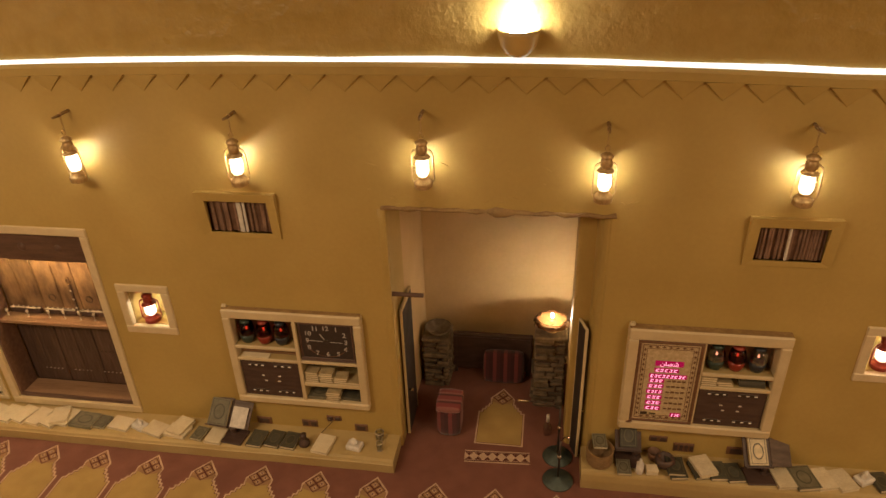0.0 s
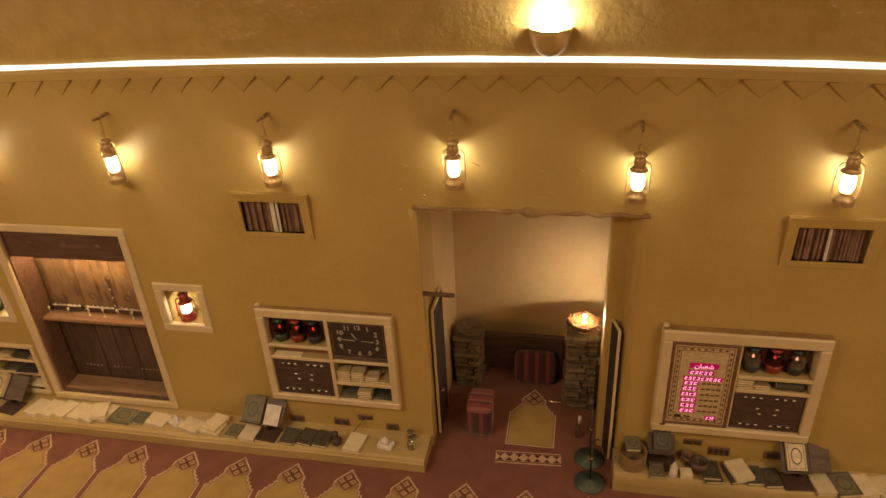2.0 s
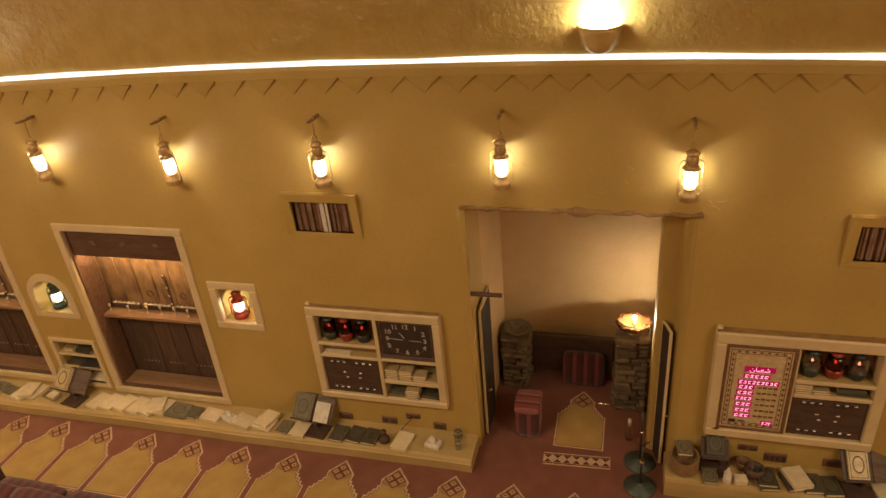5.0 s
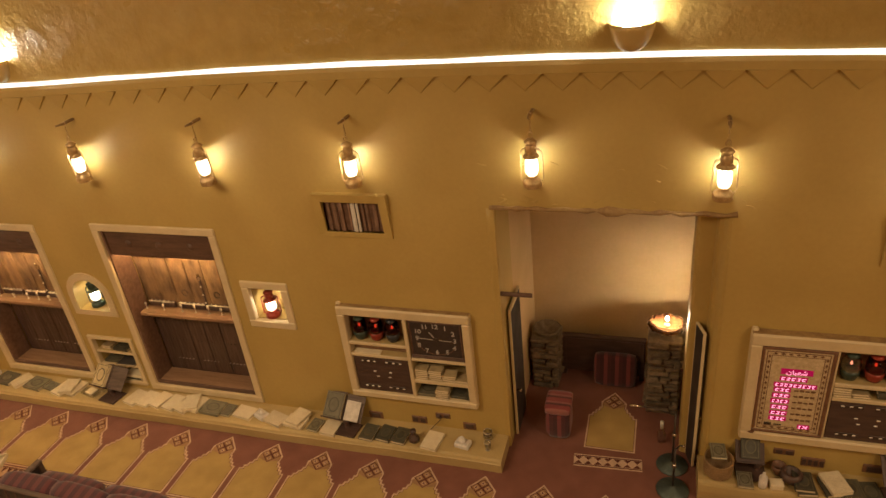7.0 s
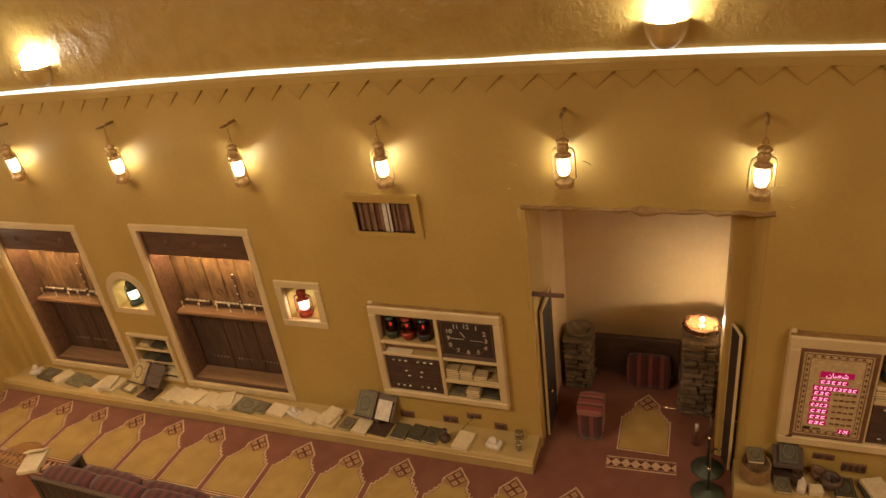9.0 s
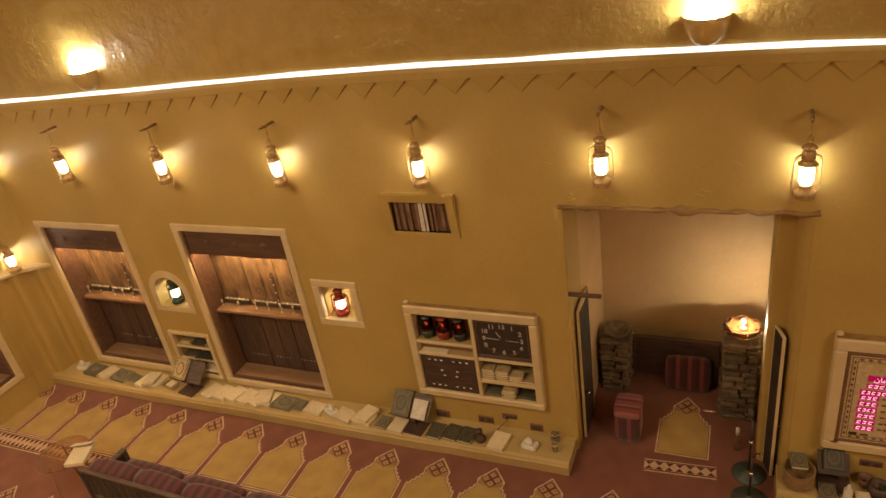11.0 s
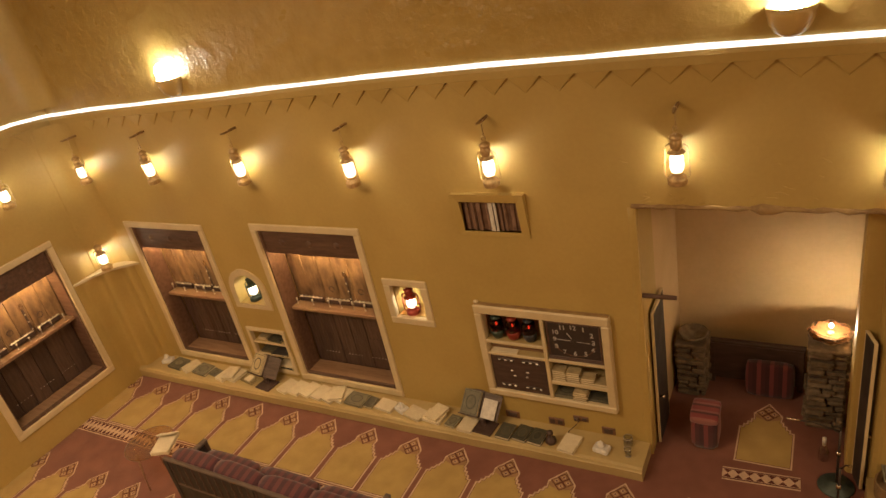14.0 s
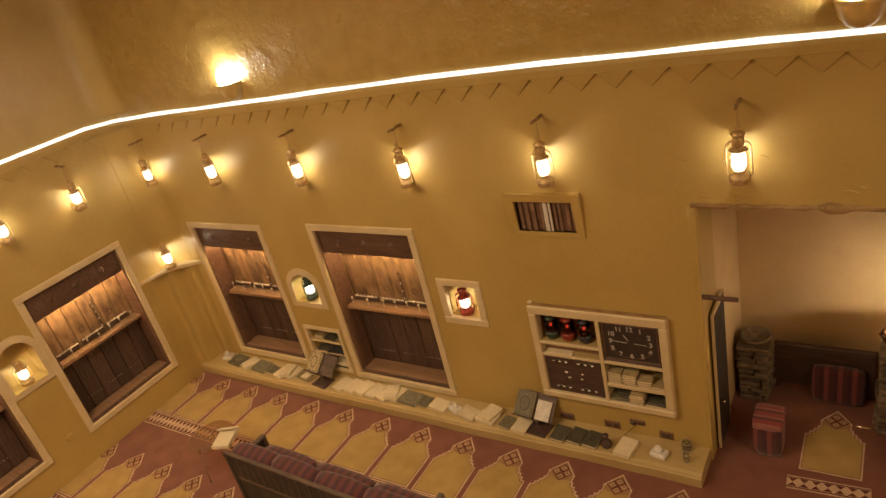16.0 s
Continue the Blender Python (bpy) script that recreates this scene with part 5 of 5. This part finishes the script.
    part("trim_arc", s, TILE, t)
    return t


wall_clock(pose((MID1 + x1) / 2, -0.045, 1.2375), x1 - MID1 - 0.012, 0.425)

case = shelf_case("prayer_board_shelf", *BOARD_SHELF, BDP, 0.082, "cream wall shelf with a display board, lamps and books")
x0, x1, z0, z1 = BOARD_SHELF
board(case, 1.352, 1.368, z0, z1, -BDP + 0.02)
board(case, 1.368, x1, 1.178, 1.212, -BDP + 0.008)
board(case, 1.368, x1, 1.038, 1.072, -BDP + 0.008)
s = Shape()
s.box((1.368, 0.10, 1.212), (x1 - 0.008, 0.198, z1))
part("back_panel", s, SHELF_WOOD, case)
studded_panel(case, 1.372, x1 - 0.006, z0 + 0.004, 1.035, -0.055)
for i, (g, b) in enumerate(((CLEAR, GREEN_ENAMEL), (RED_GLASS, RED_ENAMEL), (CLEAR, BLUE_ENAMEL))):
    small_lamp(pose(1.475 + 0.165 * i, 0.01, 1.213), g, b)
stacked(1.435, -0.02, 1.073, 4, "books stacked on the board shelf")
stacked(1.565, -0.015, 1.073, 2, "books stacked on the board shelf")
book("dark", pose(1.79, 0.02, 1.073, 0, 0, 88), "dark bound book lying on a shelf", "books stacked on the board shelf")
book("dark", pose(1.78, 0.02, 1.105, 0, 0, 92), "dark bound book lying on a shelf", "books stacked on the board shelf")

W, H = 0.525, 0.872
t = thing("display_board", pose(0.826, -BDP + 0.012, 0.630), "framed ornate cream display board with glowing pink digits", "display board")
s = Shape()
frame_ring(s, 0.022, W - 0.022, 0.022, H - 0.022, 0.022, 0.0, 0.035, 0.006)
part("board_frame", s, TILE, t, "thin brown wooden frame")
s = Shape()
s.box((0.022, 0.010, 0.022), (W - 0.022, 0.03, H - 0.022))
part("panel", s, ORNAMENT, t)
s = Shape()
for a, b, c, d in ((0.04, 0.04, W - 0.04, 0.046), (0.04, H - 0.046, W - 0.04, H - 0.04), (0.04, 0.04, 0.046, H - 0.04), (W - 0.046, 0.04, W - 0.04, H - 0.04),
                   (0.075, 0.075, W - 0.075, 0.079), (0.075, H - 0.079, W - 0.075, H - 0.075), (0.075, 0.075, 0.079, H - 0.075), (W - 0.079, 0.075, W - 0.075, H - 0.075)):
    s.box((a, 0.007, b), (c, 0.011, d))
for cx in (0.06, W - 0.06):
    for i in range(14):
        zc = 0.09 + i * (H - 0.18) / 13
        s.slab([(cx + 0.010, zc), (cx, zc + 0.017), (cx - 0.010, zc), (cx, zc - 0.017)], 0.007, 0.011, m=WALL)
for i in range(7):
    xc = 0.10 + i * (W - 0.2) / 6
    for zc in (0.06, H - 0.06):
        s.slab([(xc + 0.018, zc), (xc, zc + 0.010), (xc - 0.018, zc), (xc, zc - 0.010)], 0.007, 0.011, m=WALL)
s.lathe([(0.0, 0.0), (0.028, 0.0)], 12, centre=(0, 0, 0))
part("ornament", s, TILE, t)
ROWS = [(0.31, 0.72, 0.646, 0.046), (0.31, 0.66, 0.576, 0.034), (0.24, 0.80, 0.513, 0.034), (0.25, 0.46, 0.462, 0.034), (0.24, 0.46, 0.403, 0.034), (0.23, 0.46, 0.343, 0.034), (0.24, 0.46, 0.282, 0.034), (0.24, 0.46, 0.220, 0.034), (0.24, 0.46, 0.160, 0.034), (0.66, 0.80, 0.094, 0.034)]
# the ground behind the digits glows to imitate their light bleeding out
DIGIT_BLEED = glowing("crimson digit bleed", (0.62, 0.012, 0.085), 0.55)
for i, (a, b, z, h) in enumerate(ROWS):
    s = Shape()
    s.box((a * W - 0.008, 0.006, z - h / 2 - 0.006), (b * W + 0.008, 0.011, z + h / 2 + 0.006), 0.002)
    win = part("digit_window", s, DIGIT_BLEED, t)
    s = Shape()
    n = max(3, round((b - a) * W / 0.034))
    for k in range(n):
        x = a * W + (b - a) * W * k / n
        v = (b - a) * W / n
        s.box((x + 0.004, 0.003, z - h * 0.40), (x + v - 0.010, 0.0055, z - h * 0.24)).box((x + 0.008, 0.003, z + h * 0.24), (x + v - 0.005, 0.0055, z + h * 0.40))
        s.box((x + 0.006 + 0.012 * (k % 2), 0.003, z - h * 0.24), (x + 0.012 + 0.012 * (k % 2), 0.0055, z + h * 0.24))
    if i == 0:
        txt = bpy.data.curves.new("month_name", "FONT")
        txt.body, txt.size, txt.align_x, txt.align_y, txt.extrude = "\ufee5\ufe8e\ufe92\ufecc\ufeb7", 0.058, "CENTER", "CENTER", 0.001
        txt.materials.append(DIGIT)
        word = tagged(new("month_name", txt), "glowing pink month name")
        word.parent, word.matrix_basis = win, pose((a + b) / 2 * W, 0.004, z - 0.002, 90)
        continue
    part("digit_bar", s, DIGIT, win, "glowing pink bars")
    if 3 <= i <= 8:
        s = Shape()
        for k in range(4):
            s.box((W * 0.52 + 0.040 * k, 0.007, z - 0.008), (W * 0.52 + 0.040 * k + 0.031, 0.011, z + 0.006 + 0.005 * (k % 2)))
        part("caption_bar", s, TILE, t)
s = Shape()
s.box((0.09, 0.007, 0.082), (0.145, 0.011, 0.108)).box((0.165, 0.007, 0.088), (0.22, 0.011, 0.100))
part("caption_bar", s, IRON, t)

# book case between the two wooden windows
x0, x1, z0, z1 = BOOKS_BETWEEN
t = thing("book_niche", pose(0, 0, 0), "cream-framed three-tier book niche between the windows", "wall shelf")
s = Shape()
frame_ring(s, x0, x1, z0, z1, 0.045, -0.025, 0.04)
part("frame", s, CREAM, t)
s = Shape()
s.box((x0, 0.2, z0), (x1, 0.23, z1))
part("back_panel", s, PLASTER, t)
for z in (0.43, 0.605):
    board(t, x0, x1, z, z + 0.028, -0.006)
stacked(-5.90, 0.08, 0.634, 2, "books in the book niche")
book("dark", pose(-5.70, 0.09, 0.634, 0, 0, 85), "dark bound book lying in the book niche", "books in the book niche")
book("dark", pose(-5.88, 0.09, 0.459, 0, 0, 92), "dark bound book lying in the book niche", "books in the book niche")
book("navy", pose(-5.67, 0.09, 0.459, 0, 0, 2), "navy bound book lying in the book niche", "books in the book niche")
book("green", pose(-5.88, 0.08, 0.242, 0, 0, 92), "grey-green book lying in the book niche", "books in the book niche")
book("dark", pose(-5.65, 0.08, 0.242, 0, 0, 86), "dark bound book lying in the book niche", "books in the book niche")
book("cream", pose(-5.64, 0.08, 0.276, 0, 0, 90), "cream book lying in the book niche", "books in the book niche")
stacked(-5.88, 0.08, 0.280, 2, "books in the book niche")

# ---------------------------------------------------------------- things in the prayer alcove


def stone_pedestal(x0, x1, y0, y1, h, seed, label):
    rnd = random.Random(seed)
    t = thing("stone_pedestal", pose(0, 0, 0), label, "pedestal", "stone pedestals in the alcove")
    s = Shape()
    s.box((x0 + 0.03, y0 + 0.03, 0), (x1 - 0.03, y1 - 0.02, h - 0.02))
    part("core", s, DARK_WOOD, t)
    z = 0.0
    while z < h - 0.03:
        ch = rnd.uniform(0.038, 0.062)
        ch = min(ch, h - z)
        for face in ("front", "west", "east"):
            a, b = (x0, x1) if face == "front" else (y0 + 0.05, y1)
            u = a
            while u < b - 0.02:
                w = min(rnd.uniform(0.11, 0.26), b - u)
                if b - u - w < 0.05:
                    w = b - u
                o = rnd.uniform(-0.022, 0.030)
                s = Shape()
                if face == "front":
                    lo, hi = (u + 0.004, y0 - o, z + 0.004), (u + w - 0.004, y0 + 0.06, z + ch - 0.004)
                elif face == "west":
                    lo, hi = (x0 - o, u + 0.004, z + 0.004), (x0 + 0.06, u + w - 0.004, z + ch - 0.004)
                else:
                    lo, hi = (x1 - 0.06, u + 0.004, z + 0.004), (x1 + o, u + w - 0.004, z + ch - 0.004)
                s.box(lo, hi, 0.012)
                s.v = [(x + rnd.uniform(-0.007, 0.007), y + rnd.uniform(-0.007, 0.007), q + rnd.uniform(-0.005, 0.005)) for x, y, q in s.v]
                part("stone", s, STONE, t)
                u += w
        z += ch
    s = Shape()
    s.box((x0 - 0.01, y0 - 0.01, h - 0.015), (x1 + 0.01, y1, h + 0.02), 0.01)
    part("cap_stone", s, STONE, t)
    return t


stone_pedestal(-1.20, -0.92, 0.92, 1.22, 0.60, 5, "rough stacked-stone pedestal in the alcove corner")
stone_pedestal(-0.025, 0.28, 0.70, 0.98, 0.88, 6, "rough stacked-stone pedestal carrying the glass lamp")
turned("stone_dish", pose(-1.05, 1.06, 0.622), [(0.0, 0.0), (0.06, 0.0), (0.12, 0.03), (0.145, 0.07), (0.13, 0.07), (0.10, 0.035), (0.0, 0.02)], STONE, "rough shallow stone dish on the pedestal", "dish")

t = thing("petal_lamp", pose(0.134, 0.83, 0.902), "lit amber glass lamp with petal-shaped shade", "table lamp")
s = Shape()
s.lathe([(0.0, 0.0), (0.06, 0.0), (0.062, 0.012), (0.02, 0.03), (0.018, 0.09), (0.03, 0.10), (0.0, 0.10)], 14)
part("stem", s, BRASS, t)
AMBER = material("amber petal glass", (0.15, 0.062, 0.022), 0.15, second=(0.08, 0.032, 0.012), scale=20, bump=0.2, depth=0.003, coat=0.6)
for ring_i, (n, r0, r1, z0, z1) in enumerate(((8, 0.05, 0.178, 0.085, 0.104), (7, 0.045, 0.145, 0.095, 0.114))):
    for i in range(n):
        a = 2 * math.pi * (i + 0.5 * ring_i) / n
        s = Shape()
        rows = []
        for k in range(5):
            f = k / 4
            r = r0 + (r1 - r0) * f
            w = 0.075 * math.sin(math.pi * min(0.97, 0.18 + 0.75 * f)) * (1.15 - 0.2 * ring_i)
            z = z0 + (z1 - z0) * f ** 1.6
            rows.append([(r, -w, z + 0.012 * f), (r + 0.008, 0, z), (r, w, z + 0.012 * f)])
        vs = [p for row in rows for p in row]
        fs = [(3 * k + j, 3 * k + j + 1, 3 * k + 3 + j + 1, 3 * k + 3 + j) for k in range(4) for j in range(2)]
        k0 = len(vs)
        vs += [(x, y, z - 0.004) for x, y, z in vs]
        fs += [tuple(i2 + k0 for i2 in f[::-1]) for f in fs]
        s.add(vs, fs, 0, True)
        part("petal", s, AMBER, t, m=pose(0, 0, 0, 0, 0, math.degrees(a)))
s = Shape()
s.lathe([(0.0, 0.080), (0.10, 0.082), (0.176, 0.102), (0.176, 0.107), (0.10, 0.090), (0.0, 0.088)], 24)
part("dish", s, AMBER, t, "shallow amber glass dish")
s = Shape()
s.lathe([(0.0, 0.154), (0.009, 0.156), (0.013, 0.164), (0.013, 0.178), (0.009, 0.186), (0.0, 0.188)], 12)
part("bulb", s, BULB, t, "glowing white bulb")

t = thing("alcove_settle", pose(-0.485, 1.20, 0), "dark wooden back panel of the alcove seat", "seat")
s = Shape()
s.box((-0.42, -0.02, 0.06), (0.43, 0.02, 0.49), 0.006)
part("back_panel", s, DARK_WOOD, t)
s = Shape()
s.box((-0.43, -0.03, 0.49), (0.44, 0.03, 0.535), 0.01)
part("top_rail", s, DARK_WOOD, t)
for x in (-0.41, 0.40):
    s = Shape()
    s.box((x - 0.025, -0.025, 0), (x + 0.025, 0.025, 0.49), 0.004)
    part("post", s, DARK_WOOD, t)


def cushion_mesh(w, d, h, mat, name="cushion"):
    """A soft block, fuller in the middle of every face."""
    s = Shape()
    n = 6
    for ax in range(3):
        for sg in (-1, 1):
            grid = []
            for i in range(n + 1):
                for j in range(n + 1):
                    u, v = 2 * i / n - 1, 2 * j / n - 1
                    p = [0, 0, 0]
                    p[ax], p[(ax + 1) % 3], p[(ax + 2) % 3] = sg, u, v
                    q = Vector(p)
                    k = 1 - 0.10 * (abs(p[0]) ** 4 * abs(p[1]) ** 4 + abs(p[1]) ** 4 * abs(p[2]) ** 4 + abs(p[0]) ** 4 * abs(p[2]) ** 4) / 1.5
                    grid.append((q.x * k * w / 2, q.y * k * d / 2, q.z * k * h / 2 + h / 2))
            fs = [(i * (n + 1) + j, (i + 1) * (n + 1) + j, (i + 1) * (n + 1) + j + 1, i * (n + 1) + j + 1) for i in range(n) for j in range(n)]
            s.add(grid, fs, 0, True)
    me = mesh_of(s, name, mat)
    bm = bmesh.new()
    bm.from_mesh(me)
    bmesh.ops.remove_doubles(bm, verts=bm.verts, dist=0.001)
    bmesh.ops.recalc_face_normals(bm, faces=bm.faces)
    bm.to_mesh(me)
    bm.free()
    return me


tagged(part("back_cushion", cushion_mesh(0.44, 0.12, 0.37, STRIPE_POUF_SIDE), None, None, m=pose(-0.35, 1.07, 0.005, -8)), "red striped cushion leaning on the dark panel", "cushion")
t = thing("striped_pouf", pose(-0.83, 0.31, 0), "low square pouf in red and pink striped cloth", "pouf")
part("side_cover", cushion_mesh(0.24, 0.28, 0.32, STRIPE_POUF_SIDE, name="side_cover"), None, t)
part("seat_cushion", cushion_mesh(0.25, 0.30, 0.075, STRIPE_POUF, name="seat_cushion"), None, t, m=pose(0, 0, 0.31))

# low half doors standing open in the opening


def half_door(m, width, h, label):
    t = thing("half_door", m, label, "door", "half doors of the alcove")
    s = Shape()
    s.box((0.012, -0.012, 0.02), (width - 0.012, 0.012, h - 0.012), 0.003)
    part("door_leaf", s, SETTLE_WOOD, t)
    for a, b, c, d in ((0, 0.02, 0.012, h), (width - 0.012, 0.02, width, h), (0.012, h - 0.012, width - 0.012, h)):
        s = Shape()
        s.box((a, -0.013, b), (c, 0.013, d), 0.003)
        part("edge_strip", s, CREAM, t, "pale edging strip")
    s = Shape()
    s.lathe([(0.0, 0.0), (0.012, 0.0), (0.008, 0.02), (0.018, 0.032), (0.016, 0.045), (0.0, 0.048)], 10)
    part("knob", s, NICKEL, t, m=pose(0.05, -0.014, 0.55, 90))
    return t


half_door(pose(-1.222, 0.15, 0, 0, 0, 90), 0.42, 1.50, "open dark half door with pale edges in the alcove")
half_door(pose(0.412, 0.03, 0, 0, 0, 108), 0.18, 1.50, "open dark half door with pale edges in the alcove")
s = Shape()
s.tube([(-1.26, 0.03, 1.755), (-1.10, 0.035, 1.75), (-0.985, 0.04, 1.748)], [0.022, 0.021, 0.02], 8)
tagged(part("wooden_rod", s, BEAM_WOOD), "short wooden rod fixed in the alcove jamb", "rod")
s = Shape()
s.tube([(-1.12, 0.045, 1.73), (-1.20, 0.05, 1.53)], 0.008, 6)
tagged(part("rod_brace", s, CREAM), "thin pale brace below the wooden rod", "brace")


def microphone_stand(m, h, lean, label):
    t = thing("microphone_stand", m, label, "microphone stand", "microphone stands")
    s = Shape()
    s.lathe([(0.0, 0.0), (0.135, 0.0), (0.14, 0.008), (0.135, 0.018), (0.03, 0.03), (0.018, 0.05), (0.0, 0.05)], 24)
    part("base", s, TEAL, t)
    s = Shape()
    s.tube([(0, 0, 0.04), (0, 0, h)], 0.010, 8)
    part("pole", s, IRON, t)
    s = Shape()
    s.tube([(0, 0, h - 0.01), (lean * 0.22, -0.02, h + 0.06), (lean * 0.36, -0.03, h + 0.07)], 0.006, 6)
    part("boom", s, IRON, t)
    s = Shape()
    s.tube([(lean * 0.34, -0.03, h + 0.07), (lean * 0.46, -0.035, h + 0.075)], [0.010, 0.014], 8)
    part("microphone", s, NICKEL, t, "slim silver microphone")
    s = Shape()
    s.lathe([(0.0, -0.02), (0.018, -0.02), (0.018, 0.02), (0.0, 0.02)], 8, centre=(0, 0, h * 0.6))
    part("clamp", s, NICKEL, t)
    return t


microphone_stand(pose(0.235, 0.03, 0), 0.62, -0.85, "black microphone stand on a round grey-green base")
microphone_stand(pose(0.24, -0.26, 0), 0.50, 0.15, "short black microphone stand on a round grey-green base")
turned("spray_bottle", pose(0.135, 0.33, 0), [(0.0, 0.0), (0.04, 0.0), (0.042, 0.01), (0.040, 0.10), (0.016, 0.15), (0.012, 0.20), (0.0, 0.20)], CLEAR, "clear spray bottle with white nozzle on the carpet", "bottle", [("nozzle", [(0.0, 0.16), (0.016, 0.16), (0.018, 0.24), (0.0, 0.25)], WHITE)])

# ---------------------------------------------------------------- settle and side table on the carpet
SETTLE = pose(-4.27, -1.775, 0, 0, 0, -1.8)
t = thing("wooden_settle", SETTLE, "long dark wooden settle with red striped seat cushions", "settle")
LX = 2.34
s = Shape()
s.box((-LX / 2, -0.245, 0.715), (LX / 2, -0.205, 0.745), 0.008)
part("top_rail", s, RAIL_WOOD, t)
s = Shape()
s.box((-LX / 2, -0.24, 0.40), (LX / 2, -0.215, 0.44), 0.006)
part("lower_rail", s, RAIL_WOOD, t)
s = Shape()
s.box((-LX / 2 + 0.03, -0.238, 0.44), (LX / 2 - 0.03, -0.222, 0.715))
part("back_panel", s, SETTLE_WOOD, t)
s = Shape()
s.box((-LX / 2, -0.22, 0.30), (LX / 2, 0.23, 0.345), 0.008)
part("seat_board", s, DARK_WOOD, t)
for x in (-LX / 2 + 0.03, 0.0, LX / 2 - 0.03):
    for y, h in ((-0.225, 0.715), (0.20, 0.30)):
        s = Shape()
        s.box((x - 0.028, y - 0.025, 0), (x + 0.028, y + 0.025, h), 0.006)
        part("leg", s, SETTLE_WOOD, t)
for sx in (-1, 1):
    s = Shape()
    s.box((sx * (LX / 2 - 0.03) - 0.03, -0.2, 0.54), (sx * (LX / 2 - 0.03) + 0.03, 0.23, 0.575), 0.01)
    part("armrest", s, RAIL_WOOD, t)
    s = Shape()
    s.box((sx * (LX / 2 - 0.03) - 0.025, 0.175, 0.3), (sx * (LX / 2 - 0.03) + 0.025, 0.225, 0.54), 0.006)
    part("arm_post", s, DARK_WOOD, t)
s = Shape()
s.box((-LX / 2 + 0.03, -0.238, 0.03), (LX / 2 - 0.03, -0.222, 0.40), 0.003)
part("lower_back_panel", s, SETTLE_WOOD, t)
for sx in (-1, 1):
    s = Shape()
    s.box((sx * (LX / 2 - 0.03) - 0.012, -0.205, 0.03), (sx * (LX / 2 - 0.03) + 0.012, 0.175, 0.535), 0.004)
    part("side_panel", s, SETTLE_WOOD, t, "solid dark side panel")
for i in range(22):
    s = Shape()
    s.lathe([(0.012, 0.44), (0.012, 0.50), (0.018, 0.53), (0.010, 0.56), (0.010, 0.60), (0.018, 0.63), (0.012, 0.66), (0.012, 0.715)], 8, centre=(-LX / 2 + 0.09 + i * (LX - 0.18) / 21, -0.236, 0))
    part("spindle", s, DARK_WOOD, t)
seat = cushion_mesh(0.72, 0.42, 0.13, STRIPE_X)
for i in range(3):
    tagged(part("seat_cushion", seat, None, None, m=SETTLE @ pose(-0.755 + 0.755 * i, 0.02, 0.347)), "thick red striped seat cushion on the settle", "cushion", "settle cushions")
bolster = cushion_mesh(0.60, 0.17, 0.25, STRIPE_X)
for x, turn in ((-0.86, 2), (-0.29, -2), (0.29, 1), (0.87, -1)):
    tagged(part("bolster", bolster, None, None, m=SETTLE @ pose(x, -0.07, 0.478, 10, 0, turn)), "plump red striped bolster leaning on the settle back", "cushion", "settle cushions")

t = thing("side_table", pose(-6.11, -1.68, 0), "round low side table with a tan translucent top", "table")
s = Shape()
s.lathe([(0.0, 0.482), (0.25, 0.482), (0.262, 0.486), (0.262, 0.496), (0.25, 0.50), (0.0, 0.50)], 28)
part("tabletop", s, AMBER_CLEAR, t, "amber see-through glass top")
for i in range(3):
    a = 2 * math.pi * i / 3 + 0.4
    s = Shape()
    s.tube([(0.17 * math.cos(a), 0.17 * math.sin(a), 0.482), (0.21 * math.cos(a), 0.21 * math.sin(a), 0.0)], [0.008, 0.007], 8)
    part("leg", s, SHELF_WOOD, t)
t = thing("open_box", pose(-5.87, -1.66, 0.502, 0, 0, 24), "flat cream cardboard box lying on the side table", "box")
s = Shape()
s.box((-0.10, -0.15, 0), (0.10, 0.15, 0.045), 0.006)
part("carton", s, PAPER, t)
s = Shape()
s.box((-0.10, -0.004, 0.0), (0.10, 0.004, 0.10), 0.002, m=pose(0.0, 0.14, 0.045, 62))
part("lid_flap", s, PAPER, t, "raised cream lid flap")

# old plaster scars round the opening's head
rnd = random.Random(11)
for i in range(28):
    if i < 17:
        x, z = rnd.uniform(JAMB_L - 0.1, JAMB_R + 0.15), HEAD + rnd.uniform(0.03, 0.12)
    else:
        x, z = rnd.uniform(JAMB_L - 0.15, JAMB_R + 0.1), HEAD + rnd.uniform(0.08, 0.38)
    s = Shape()
    a, ln = rnd.uniform(-0.5, 0.5), rnd.uniform(0.015, 0.06)
    s.tube([(-ln * math.cos(a), 0.004, -ln * math.sin(a)), (0, -0.001, rnd.uniform(-0.01, 0.01)), (ln * math.cos(a), 0.004, ln * math.sin(a))], [0.004, rnd.uniform(0.005, 0.007), 0.004], 6)
    part("plaster_scar", s, PLASTER, wall_north, m=pose(x, 0, z))
